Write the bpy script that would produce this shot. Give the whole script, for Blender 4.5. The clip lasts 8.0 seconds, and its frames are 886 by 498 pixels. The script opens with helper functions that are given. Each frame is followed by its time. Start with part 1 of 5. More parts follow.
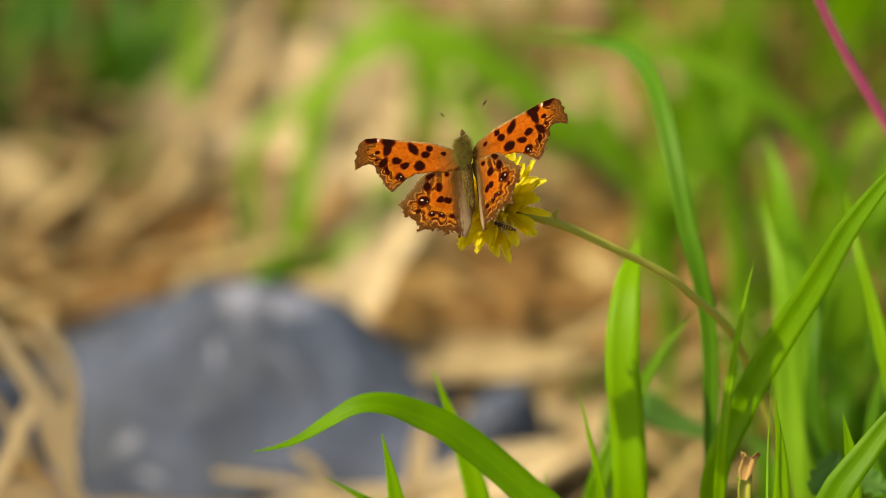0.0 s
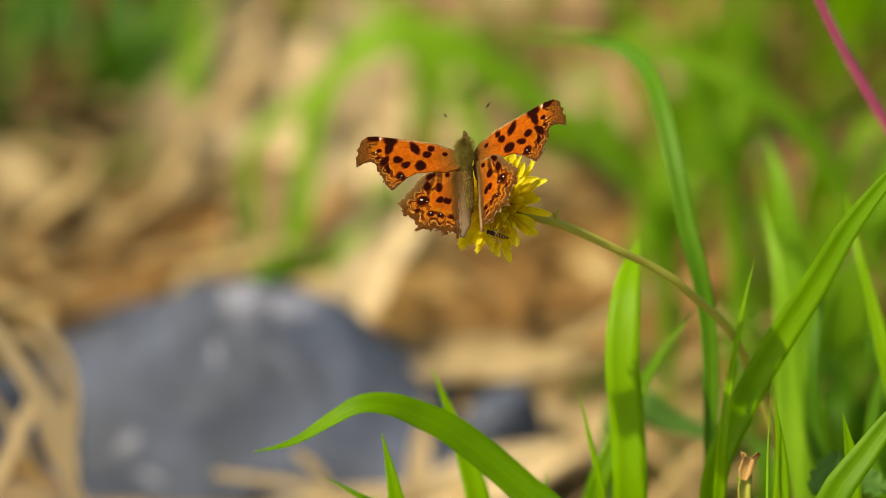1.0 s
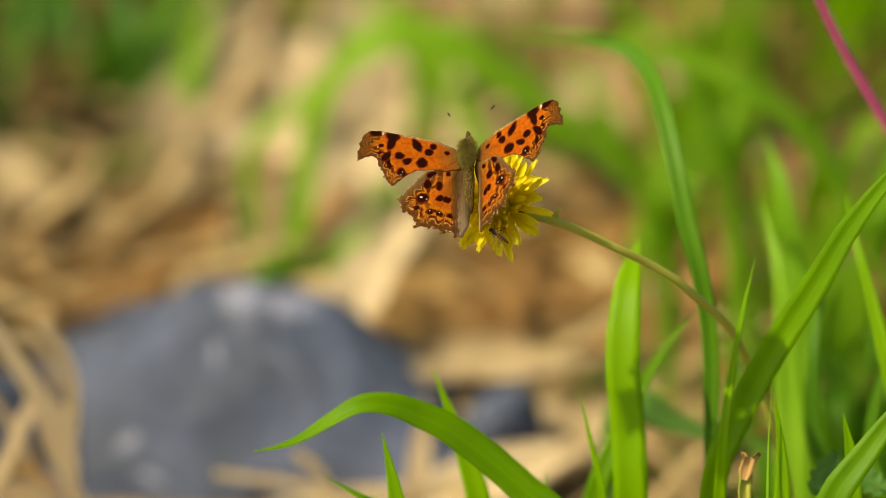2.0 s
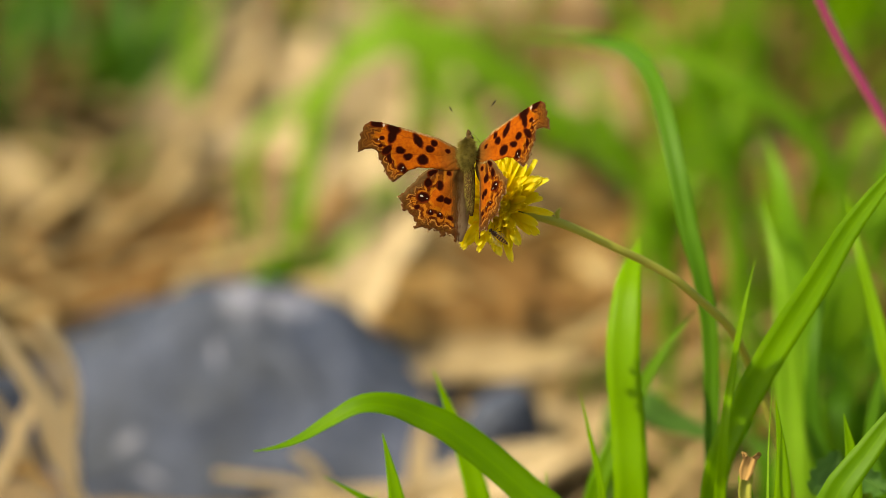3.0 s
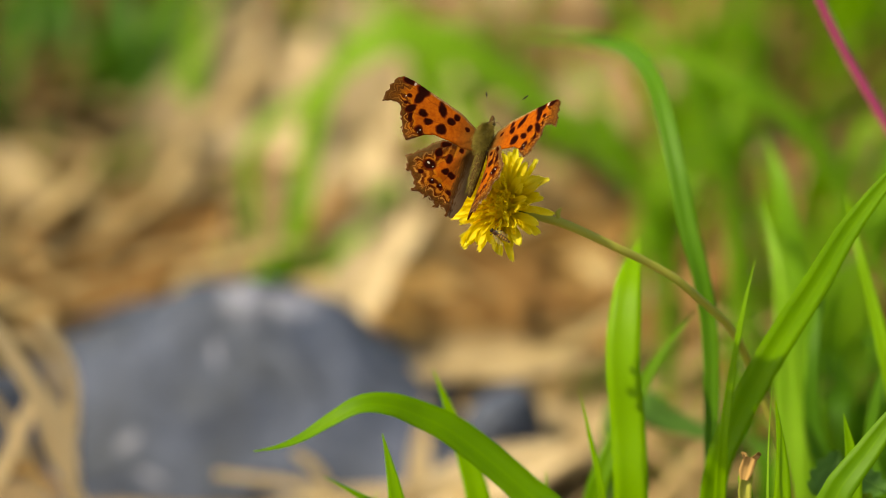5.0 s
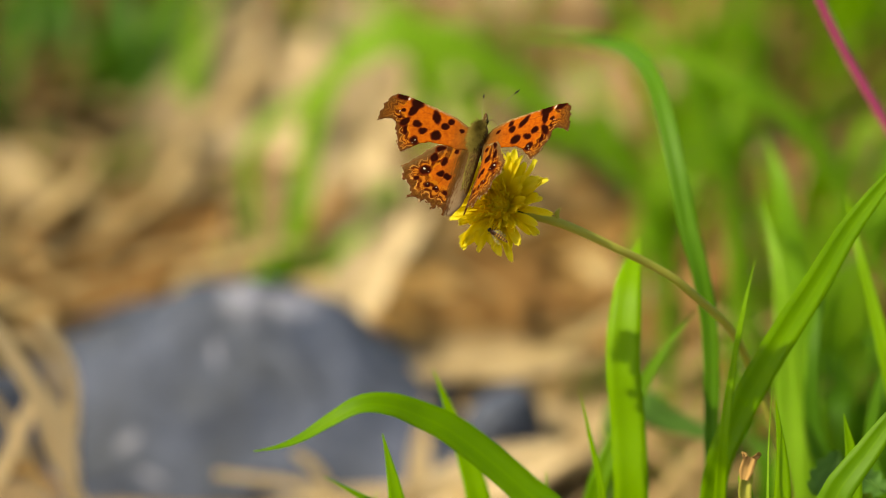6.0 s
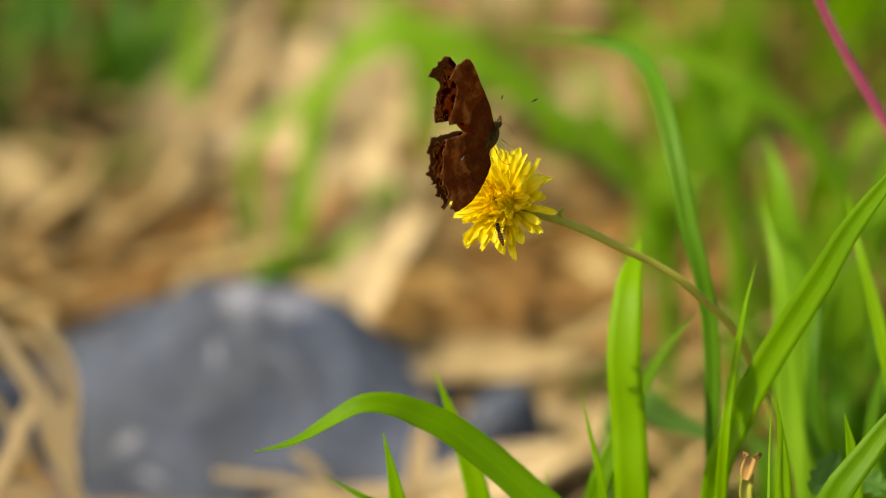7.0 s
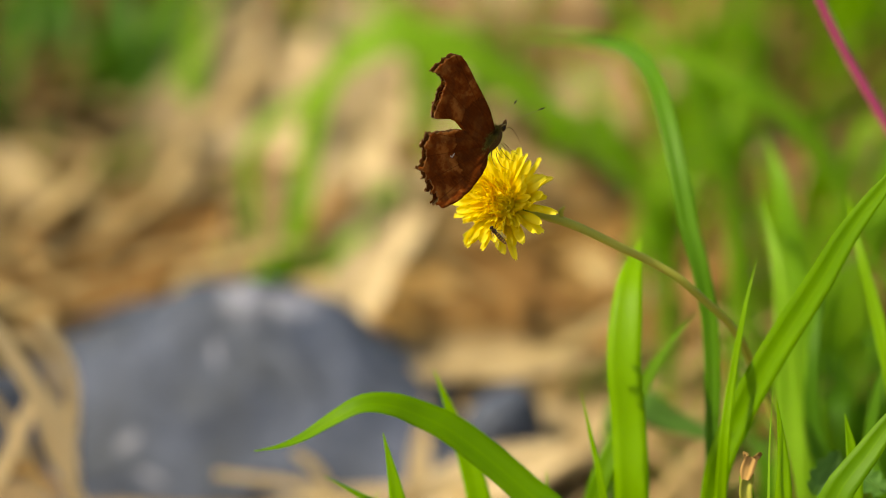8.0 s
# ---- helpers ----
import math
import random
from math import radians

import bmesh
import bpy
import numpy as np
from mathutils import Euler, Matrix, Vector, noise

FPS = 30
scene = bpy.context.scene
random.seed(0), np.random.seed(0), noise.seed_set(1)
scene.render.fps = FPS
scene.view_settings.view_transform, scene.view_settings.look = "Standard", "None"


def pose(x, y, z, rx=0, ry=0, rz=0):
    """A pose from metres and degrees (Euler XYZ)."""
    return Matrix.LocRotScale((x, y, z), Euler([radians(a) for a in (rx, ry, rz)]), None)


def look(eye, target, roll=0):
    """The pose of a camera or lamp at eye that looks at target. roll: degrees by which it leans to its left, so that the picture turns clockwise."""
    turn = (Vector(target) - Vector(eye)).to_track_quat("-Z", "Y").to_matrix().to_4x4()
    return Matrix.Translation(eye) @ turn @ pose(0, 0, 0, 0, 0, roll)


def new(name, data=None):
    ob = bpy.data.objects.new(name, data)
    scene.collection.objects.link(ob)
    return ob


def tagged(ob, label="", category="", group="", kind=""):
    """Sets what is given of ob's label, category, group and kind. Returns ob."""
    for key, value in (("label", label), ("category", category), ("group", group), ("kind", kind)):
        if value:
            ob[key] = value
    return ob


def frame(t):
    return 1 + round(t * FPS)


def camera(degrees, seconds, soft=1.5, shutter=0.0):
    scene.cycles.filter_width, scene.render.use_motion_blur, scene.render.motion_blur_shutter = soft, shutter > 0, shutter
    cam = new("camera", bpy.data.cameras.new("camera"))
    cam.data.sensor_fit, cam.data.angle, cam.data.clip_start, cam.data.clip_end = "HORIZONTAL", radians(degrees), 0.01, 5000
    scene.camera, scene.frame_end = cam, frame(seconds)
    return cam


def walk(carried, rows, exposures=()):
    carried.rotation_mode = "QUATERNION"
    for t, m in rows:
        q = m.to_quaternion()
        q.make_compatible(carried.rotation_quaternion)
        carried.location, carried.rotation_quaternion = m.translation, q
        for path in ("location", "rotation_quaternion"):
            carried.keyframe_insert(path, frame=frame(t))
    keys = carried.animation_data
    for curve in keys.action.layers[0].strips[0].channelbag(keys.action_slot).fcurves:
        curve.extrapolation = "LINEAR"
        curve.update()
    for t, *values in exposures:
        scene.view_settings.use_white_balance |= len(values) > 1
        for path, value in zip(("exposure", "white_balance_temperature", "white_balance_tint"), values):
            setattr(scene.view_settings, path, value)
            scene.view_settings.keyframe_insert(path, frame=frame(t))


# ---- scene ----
cam = camera(8.0, 8.0, soft=0.8)
EYE = (0, -1.34376, 0.64909)
VIEW = look(EYE, (0, 0, 0.16))
walk(cam, [(0.0, VIEW), (8.0, VIEW)], exposures=[(0.0, 0.58, 8600, 2), (8.0, 0.58, 8600, 2)])
cam.data.dof.use_dof = True
cam.data.dof.focus_distance = 1.420
cam.data.dof.aperture_fstop = 7.0

# ---- world and sun ----
SUN = Vector((-0.628, -0.189, 0.755)).normalized()
world = bpy.data.worlds.new("sky")
scene.world = world
world.use_nodes = True
wt = world.node_tree
sky = wt.nodes.new("ShaderNodeTexSky")
sky.sky_type = "NISHITA"
sky.sun_disc = False
sky.dust_density = 2.5
sky.sun_elevation = math.asin(SUN.z)
sky.sun_rotation = math.atan2(SUN.x, SUN.y)
wt.links.new(sky.outputs[0], wt.nodes["Background"].inputs[0])
wt.nodes["Background"].inputs[1].default_value = 0.135
sun = new("sun", bpy.data.lights.new("sun", "SUN"))
sun.data.energy, sun.data.angle, sun.data.color = 3.7, radians(0.9), (1.0, 0.94, 0.84)
sun.matrix_world = look(SUN * 5, (0, 0, 0))


# ---- material tools ----
def shader(name):
    m = bpy.data.materials.new(name)
    m.use_nodes = True
    return m, m.node_tree, m.node_tree.nodes["Principled BSDF"]


def node(nt, kind, **inputs):
    n = nt.nodes.new(kind)
    for key, value in inputs.items():
        sock = n.inputs[int(key[1:])] if key[0] == "i" and key[1:].isdigit() else n.inputs[key]
        if isinstance(value, bpy.types.NodeSocket):
            nt.links.new(value, sock)
        else:
            sock.default_value = value
    return n


def calc(nt, op, a, b=0.0, c=None):
    n = nt.nodes.new("ShaderNodeMath")
    n.operation = op
    for i, value in enumerate((a, b, c)):
        if value is None:
            continue
        if isinstance(value, bpy.types.NodeSocket):
            nt.links.new(value, n.inputs[i])
        else:
            n.inputs[i].default_value = value
    return n.outputs[0]


def ramp(nt, fac, stops):
    n = nt.nodes.new("ShaderNodeValToRGB")
    nt.links.new(fac, n.inputs[0])
    while len(n.color_ramp.elements) < len(stops):
        n.color_ramp.elements.new(0.5)
    for e, (at, col) in zip(n.color_ramp.elements, stops):
        e.position, e.color = at, (*col, 1)
    return n.outputs[0]


def blend(nt, fac, a, b, mode="MIX"):
    n = nt.nodes.new("ShaderNodeMix")
    n.data_type, n.blend_type = "RGBA", mode
    for sock, value in ((n.inputs[0], fac), (n.inputs[6], a), (n.inputs[7], b)):
        if isinstance(value, bpy.types.NodeSocket):
            nt.links.new(value, sock)
        else:
            sock.default_value = value if isinstance(value, float) else (*value, 1)
    return n.outputs[2]


def grain(nt, scale, detail=4.0, rough=0.6, vector=None):
    if vector is None:
        vector = nt.nodes.new("ShaderNodeTexCoord").outputs["Object"]
    n = node(nt, "ShaderNodeTexNoise", Vector=vector, Scale=scale, Detail=detail, Roughness=rough)
    return n.outputs[0]


def bump(nt, bsdf, height, strength, distance):
    n = node(nt, "ShaderNodeBump", Strength=strength, Distance=distance, Height=height)
    nt.links.new(n.outputs[0], bsdf.inputs["Normal"])
    return n.outputs[0]


def thin(nt, bsdf, color, share):
    """Lets part of the light through a thin leaf, petal or wing."""
    tr = node(nt, "ShaderNodeBsdfTranslucent", Color=color)
    mix = node(nt, "ShaderNodeMixShader", i0=share, i1=bsdf.outputs[0], i2=tr.outputs[0])
    nt.links.new(mix.outputs[0], nt.nodes["Material Output"].inputs[0])


def leaf_material(name, dark, light, glow, share=0.4, rough=0.42, veins=60.0, spotty=0.3):
    m, nt, b = shader(name)
    rnd = nt.nodes.new("ShaderNodeObjectInfo").outputs["Random"]
    isle = nt.nodes.new("ShaderNodeNewGeometry").outputs["Random Per Island"]
    mixed = calc(nt, "FRACT", calc(nt, "ADD", rnd, isle))
    tone = calc(nt, "MULTIPLY_ADD", grain(nt, 45.0, 3.0), 0.7, calc(nt, "MULTIPLY", mixed, 0.6))
    col = ramp(nt, tone, [(0.22, dark), (0.82, light)])
    uv = nt.nodes.new("ShaderNodeUVMap").outputs[0]
    sep = node(nt, "ShaderNodeSeparateXYZ", Vector=uv)
    lines = calc(nt, "SINE", calc(nt, "MULTIPLY", sep.outputs[0], veins))
    rib = calc(nt, "LESS_THAN", calc(nt, "ABSOLUTE", sep.outputs[0]), 0.07)
    col = blend(nt, calc(nt, "MULTIPLY_ADD", lines, 0.12, 0.12), col, dark)
    col = blend(nt, calc(nt, "MULTIPLY", rib, 0.35), col, light)
    spots = ramp(nt, grain(nt, 260.0, 2.0), [(0.68, (0, 0, 0)), (0.78, (1, 1, 1))])
    col = blend(nt, calc(nt, "MULTIPLY", spots, spotty), col, (0.16, 0.12, 0.03))
    nt.links.new(col, b.inputs["Base Color"])
    b.inputs["Roughness"].default_value = rough
    b.inputs["Specular IOR Level"].default_value = 0.14
    bump(nt, b, calc(nt, "ADD", lines, grain(nt, 700.0, 2.0)), 0.12, 0.0003)
    thin(nt, b, blend(nt, 0.6, col, glow), share)
    return m


GRASS = leaf_material("grass_green", (0.088, 0.220, 0.005), (0.200, 0.395, 0.008), (0.40, 0.66, 0.004), 0.47)
# deep green of some blades, also used to darken grass where shade lies
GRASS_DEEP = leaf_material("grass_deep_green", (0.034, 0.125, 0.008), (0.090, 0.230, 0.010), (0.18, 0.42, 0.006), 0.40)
STRAW = leaf_material("dry_straw", (0.130, 0.070, 0.022), (0.580, 0.430, 0.210), (0.50, 0.35, 0.12), 0.2, 0.6)
PALE_LEAF = leaf_material("bleached_leaf", (0.400, 0.297, 0.160), (0.650, 0.510, 0.315), (0.54, 0.41, 0.22), 0.2, 0.6, 9.0)
DEAD_LEAF = leaf_material("dead_leaf", (0.110, 0.055, 0.016), (0.290, 0.155, 0.052), (0.34, 0.18, 0.05), 0.2, 0.65, 9.0)
TAN_LEAF = leaf_material("tan_leaf", (0.230, 0.125, 0.036), (0.480, 0.290, 0.105), (0.45, 0.26, 0.07), 0.2, 0.65, 9.0)
GRASS_PALE = leaf_material("grass_pale_green", (0.130, 0.310, 0.016), (0.290, 0.510, 0.040), (0.44, 0.74, 0.030), 0.52)
BLUE_LEAF = leaf_material("bluish_leaf", (0.065, 0.170, 0.030), (0.150, 0.310, 0.062), (0.22, 0.46, 0.05), 0.35)
PINK = leaf_material("red_stem", (0.200, 0.016, 0.060), (0.330, 0.045, 0.130), (0.4, 0.08, 0.14), 0.1, 0.4)
STEM = leaf_material("flower_stem", (0.290, 0.300, 0.045), (0.460, 0.460, 0.090), (0.6, 0.60, 0.08), 0.3, 0.45, spotty=0.1)


def petal_material():
    m, nt, b = shader("petal_yellow")
    rnd = nt.nodes.new("ShaderNodeObjectInfo").outputs["Random"]
    pos = node(nt, "ShaderNodeSeparateXYZ", Vector=nt.nodes.new("ShaderNodeTexCoord").outputs["Object"])
    along = calc(nt, "MULTIPLY", pos.outputs[0], 95.0)
    col = ramp(nt, along, [(0.0, (0.85, 0.52, 0.014)), (0.35, (0.87, 0.72, 0.045)), (1.0, (0.88, 0.82, 0.100))])
    col = blend(nt, calc(nt, "MULTIPLY", rnd, 0.3), col, (0.86, 0.70, 0.02))
    lines = calc(nt, "SINE", calc(nt, "MULTIPLY", pos.outputs[1], 9000.0))
    nt.links.new(col, b.inputs["Base Color"])
    b.inputs["Roughness"].default_value = 0.55
    b.inputs["Specular IOR Level"].default_value = 0.15
    bump(nt, b, lines, 0.35, 0.0001)
    thin(nt, b, blend(nt, 0.5, col, (0.98, 0.88, 0.08)), 0.52)
    return m


PETAL = petal_material()


def spot_mask(nt, x, y, spots):
    """White inside any of the ellipses (x, y, half length, half width, turn), with slightly ragged rims."""
    best = None
    for cx, cy, rx, ry, turn in spots:
        c, s = math.cos(radians(turn)), math.sin(radians(turn))
        dx, dy = calc(nt, "SUBTRACT", x, cx), calc(nt, "SUBTRACT", y, cy)
        u = calc(nt, "MULTIPLY_ADD", dx, c / rx, calc(nt, "MULTIPLY", dy, s / rx))
        v = calc(nt, "MULTIPLY_ADD", dy, c / ry, calc(nt, "MULTIPLY", dx, -s / ry))
        d = calc(nt, "MULTIPLY_ADD", u, u, calc(nt, "MULTIPLY", v, v))
        best = d if best is None else calc(nt, "MINIMUM", best, d)
    return best


def edge_step(nt, value, lo, hi):
    n = nt.nodes.new("ShaderNodeMapRange")
    n.interpolation_type = "SMOOTHSTEP"
    nt.links.new(value, n.inputs[0])
    n.inputs[1].default_value, n.inputs[2].default_value = lo, hi
    return n.outputs[0]


def rock_material():
    m, nt, b = shader("blue_grey_rock")
    big, fine = grain(nt, 34.0, 4.0), grain(nt, 260.0, 6.0, 0.7)
    col = ramp(nt, big, [(0.36, (0.015, 0.021, 0.039)), (0.52, (0.033, 0.046, 0.090)), (0.60, (0.050, 0.067, 0.125)), (0.72, (0.13, 0.152, 0.250))])
    col = blend(nt, 0.35, col, ramp(nt, fine, [(0.3, (0.026, 0.033, 0.052)), (0.7, (0.13, 0.155, 0.215))]))
    # sunlit crest facets painted as pale patches, and pale lichen flecks lower down
    at = node(nt, "ShaderNodeSeparateXYZ", Vector=nt.nodes.new("ShaderNodeTexCoord").outputs["Object"])
    high = calc(nt, "MULTIPLY_ADD", at.outputs[2], 0.94, calc(nt, "MULTIPLY", at.outputs[1], 0.34))
    patch = calc(nt, "MULTIPLY_ADD", grain(nt, 150.0, 4.0, 0.7), 5.0, calc(nt, "ADD", spot_mask(nt, at.outputs[0], high, (
        (-0.0035, 0.0420, 0.0055, 0.0075, 20), (0.0120, 0.0395, 0.0060, 0.0040, 10), (-0.0330, 0.0020, 0.0030, 0.0016, 30), (-0.0270, -0.0075, 0.0040, 0.0010, -25),
        (-0.0100, 0.0260, 0.0008, 0.0030, 10))), -2.4))
    col = blend(nt, calc(nt, "MULTIPLY", edge_step(nt, patch, 2.4, 0.0), 0.42), col, (0.42, 0.43, 0.55))
    nt.links.new(col, b.inputs["Base Color"])
    b.inputs["Roughness"].default_value = 0.75
    bump(nt, b, calc(nt, "ADD", big, fine), 0.5, 0.002)
    return m


ROCK = rock_material()


def soil_material():
    m, nt, b = shader("soil_and_litter")
    big, fine = grain(nt, 14.0, 5.0), grain(nt, 140.0, 6.0, 0.7)
    col = ramp(nt, big, [(0.3, (0.085, 0.055, 0.022)), (0.5, (0.20, 0.125, 0.055)), (0.72, (0.34, 0.23, 0.12))])
    col = blend(nt, 0.4, col, ramp(nt, fine, [(0.3, (0.05, 0.035, 0.018)), (0.7, (0.42, 0.30, 0.16))]))
    nt.links.new(col, b.inputs["Base Color"])
    b.inputs["Roughness"].default_value = 0.9
    bump(nt, b, fine, 0.8, 0.004)
    return m


SOIL = soil_material()


def wing_top(name, dark_spots, pale_spots, band, deep, washes):
    """Upper side of a wing in millimetres: orange, black spots, brown scalloped border with a dark wavy line."""
    m, nt, b = shader(name)
    mm = node(nt, "ShaderNodeVectorMath", i0=nt.nodes.new("ShaderNodeTexCoord").outputs["Object"])
    mm.operation = "MULTIPLY"
    mm.inputs[1].default_value = (1000, 1000, 1000)
    wob = node(nt, "ShaderNodeTexNoise", Vector=mm.outputs[0], Scale=0.9, Detail=3.0)
    warp = node(nt, "ShaderNodeTexNoise", Vector=mm.outputs[0], Scale=0.75, Detail=2.0)
    push = node(nt, "ShaderNodeVectorMath", i0=warp.outputs["Color"])
    push.operation = "MULTIPLY_ADD"
    push.inputs[1].default_value, push.inputs[2].default_value = (0.8, 0.8, 0.0), (-0.4, -0.4, 0.0)
    moved = node(nt, "ShaderNodeVectorMath", i0=mm.outputs[0], i1=push.outputs[0])
    sep = node(nt, "ShaderNodeSeparateXYZ", Vector=moved.outputs[0])
    x = calc(nt, "ABSOLUTE", sep.outputs[0])
    y = sep.outputs[1]
    rag = calc(nt, "MULTIPLY_ADD", wob.outputs[0], 1.0, -0.5)
    rim = nt.nodes.new("ShaderNodeAttribute")
    rim.attribute_name = "rim"
    orange = ramp(nt, grain(nt, 1.1, 4.0, 0.6, mm.outputs[0]), [(0.3, (0.280, 0.053, 0.006)), (0.7, (0.450, 0.106, 0.009))])
    fleck = edge_step(nt, grain(nt, 2.6, 3.0, 0.7, mm.outputs[0]), 0.42, 0.62)
    # border: scalloped dark red and tawny lines between the veins, then a dusky margin and a chequered fringe
    run = nt.nodes.new("ShaderNodeAttribute")
    run.attribute_name = "run"
    cell = calc(nt, "ABSOLUTE", calc(nt, "SINE", calc(nt, "MULTIPLY", run.outputs["Fac"], math.pi / 2.35)))
    r = calc(nt, "MULTIPLY_ADD", calc(nt, "SUBTRACT", cell, 0.6), 1.1 * band, calc(nt, "MULTIPLY_ADD", rag, 1.5, rim.outputs["Fac"]))
    blotch = calc(nt, "MULTIPLY_ADD", edge_step(nt, grain(nt, 0.62, 3.0, 0.6, mm.outputs[0]), 0.38, 0.54), 0.3, 0.7)
    col = orange
    for inner_at, outer_at, tint, amount in (
            (5.4, 4.7, (0.500, 0.190, 0.014), 0.55), (4.8, 4.2, (0.045, 0.005, 0.002), 1.0), (3.55, 3.30, (0.470, 0.150, 0.016), 0.90),
            (2.90, 2.50, (0.045, 0.005, 0.002), 1.0), (1.95, 1.80, (0.520, 0.225, 0.045), 0.95), (1.65, 1.50, (0.070, 0.016, 0.006), 0.90)):
        col = blend(nt, calc(nt, "MULTIPLY", edge_step(nt, r, inner_at * band, outer_at * band), calc(nt, "MULTIPLY", blotch, amount)), col, tint)
    col = blend(nt, calc(nt, "MULTIPLY", edge_step(nt, r, 1.35 * band, 1.15 * band), 0.9), col, blend(nt, fleck, (0.030, 0.012, 0.003), (0.105, 0.050, 0.011)))
    fringe = calc(nt, "MULTIPLY_ADD", rag, 0.25, rim.outputs["Fac"])
    col = blend(nt, calc(nt, "MULTIPLY", edge_step(nt, fringe, 0.55, 0.40), 0.7), col, (0.075, 0.030, 0.012))
    col = blend(nt, calc(nt, "MULTIPLY", edge_step(nt, fringe, 0.24, 0.10), calc(nt, "MULTIPLY", edge_step(nt, cell, 0.25, 0.6), 0.9)), col, (0.460, 0.330, 0.180))
    lead = nt.nodes.new("ShaderNodeAttribute")
    lead.attribute_name = "lead"
    col = blend(nt, calc(nt, "MULTIPLY", edge_step(nt, calc(nt, "MULTIPLY_ADD", rag, 0.5, lead.outputs["Fac"]), 0.62, 0.30), 0.85), col,
                blend(nt, fleck, (0.170, 0.110, 0.036), (0.420, 0.320, 0.150)))
    # tip and front edge: dusky brown; inner edge of the hind wing: pale grey-brown hair
    hairs = node(nt, "ShaderNodeVectorMath", i0=mm.outputs[0])
    hairs.operation = "MULTIPLY"
    hairs.inputs[1].default_value = (3.2, 0.35, 1.0)
    streak = calc(nt, "MULTIPLY_ADD", grain(nt, 1.0, 3.0, 0.6, hairs.outputs[0]), 3.0, -1.5)
    for fx, fy, lo, hi, tint, amount in washes:
        lin = calc(nt, "MULTIPLY_ADD", x, fx, calc(nt, "MULTIPLY_ADD", y, fy, calc(nt, "ADD", rag, streak)))
        col = blend(nt, calc(nt, "MULTIPLY", edge_step(nt, lin, lo, hi), amount), col, tint)
    # veins from the root
    ang = calc(nt, "ARCTAN2", y, calc(nt, "ADD", x, 0.5))
    vein = calc(nt, "ABSOLUTE", calc(nt, "SINE", calc(nt, "MULTIPLY", ang, 11.0)))
    col = blend(nt, calc(nt, "MULTIPLY", edge_step(nt, vein, 0.13, 0.0), 0.55), col, (0.12, 0.026, 0.006))
    # dusky hairs at the root
    root = calc(nt, "SQRT", calc(nt, "MULTIPLY_ADD", x, x, calc(nt, "MULTIPLY", calc(nt, "MULTIPLY", y, y), deep)))
    col = blend(nt, calc(nt, "MULTIPLY", edge_step(nt, calc(nt, "ADD", root, streak), 7.4, 1.0), 0.90), col, (0.105, 0.058, 0.014))
    scales = grain(nt, 9.0, 2.0, 0.6, mm.outputs[0])
    col = blend(nt, calc(nt, "MULTIPLY", scales, 0.3), col, (0.10, 0.03, 0.008))
    d = calc(nt, "ADD", spot_mask(nt, x, y, dark_spots), rag)
    col = blend(nt, edge_step(nt, d, 1.50, 0.85), col, (0.090, 0.012, 0.004))
    col = blend(nt, edge_step(nt, d, 0.95, 0.50), col, (0.013, 0.003, 0.002))
    p = spot_mask(nt, x, y, pale_spots)
    col = blend(nt, edge_step(nt, p, 1.2, 0.6), col, (0.46, 0.35, 0.27))
    nt.links.new(col, b.inputs["Base Color"])
    b.inputs["Roughness"].default_value = 0.6
    b.inputs["Specular IOR Level"].default_value = 0.0
    bump(nt, b, calc(nt, "ADD", scales, calc(nt, "MULTIPLY", vein, 2.0)), 0.25, 0.0002)
    thin(nt, b, (0.34, 0.060, 0.008, 1), 0.15)
    return m


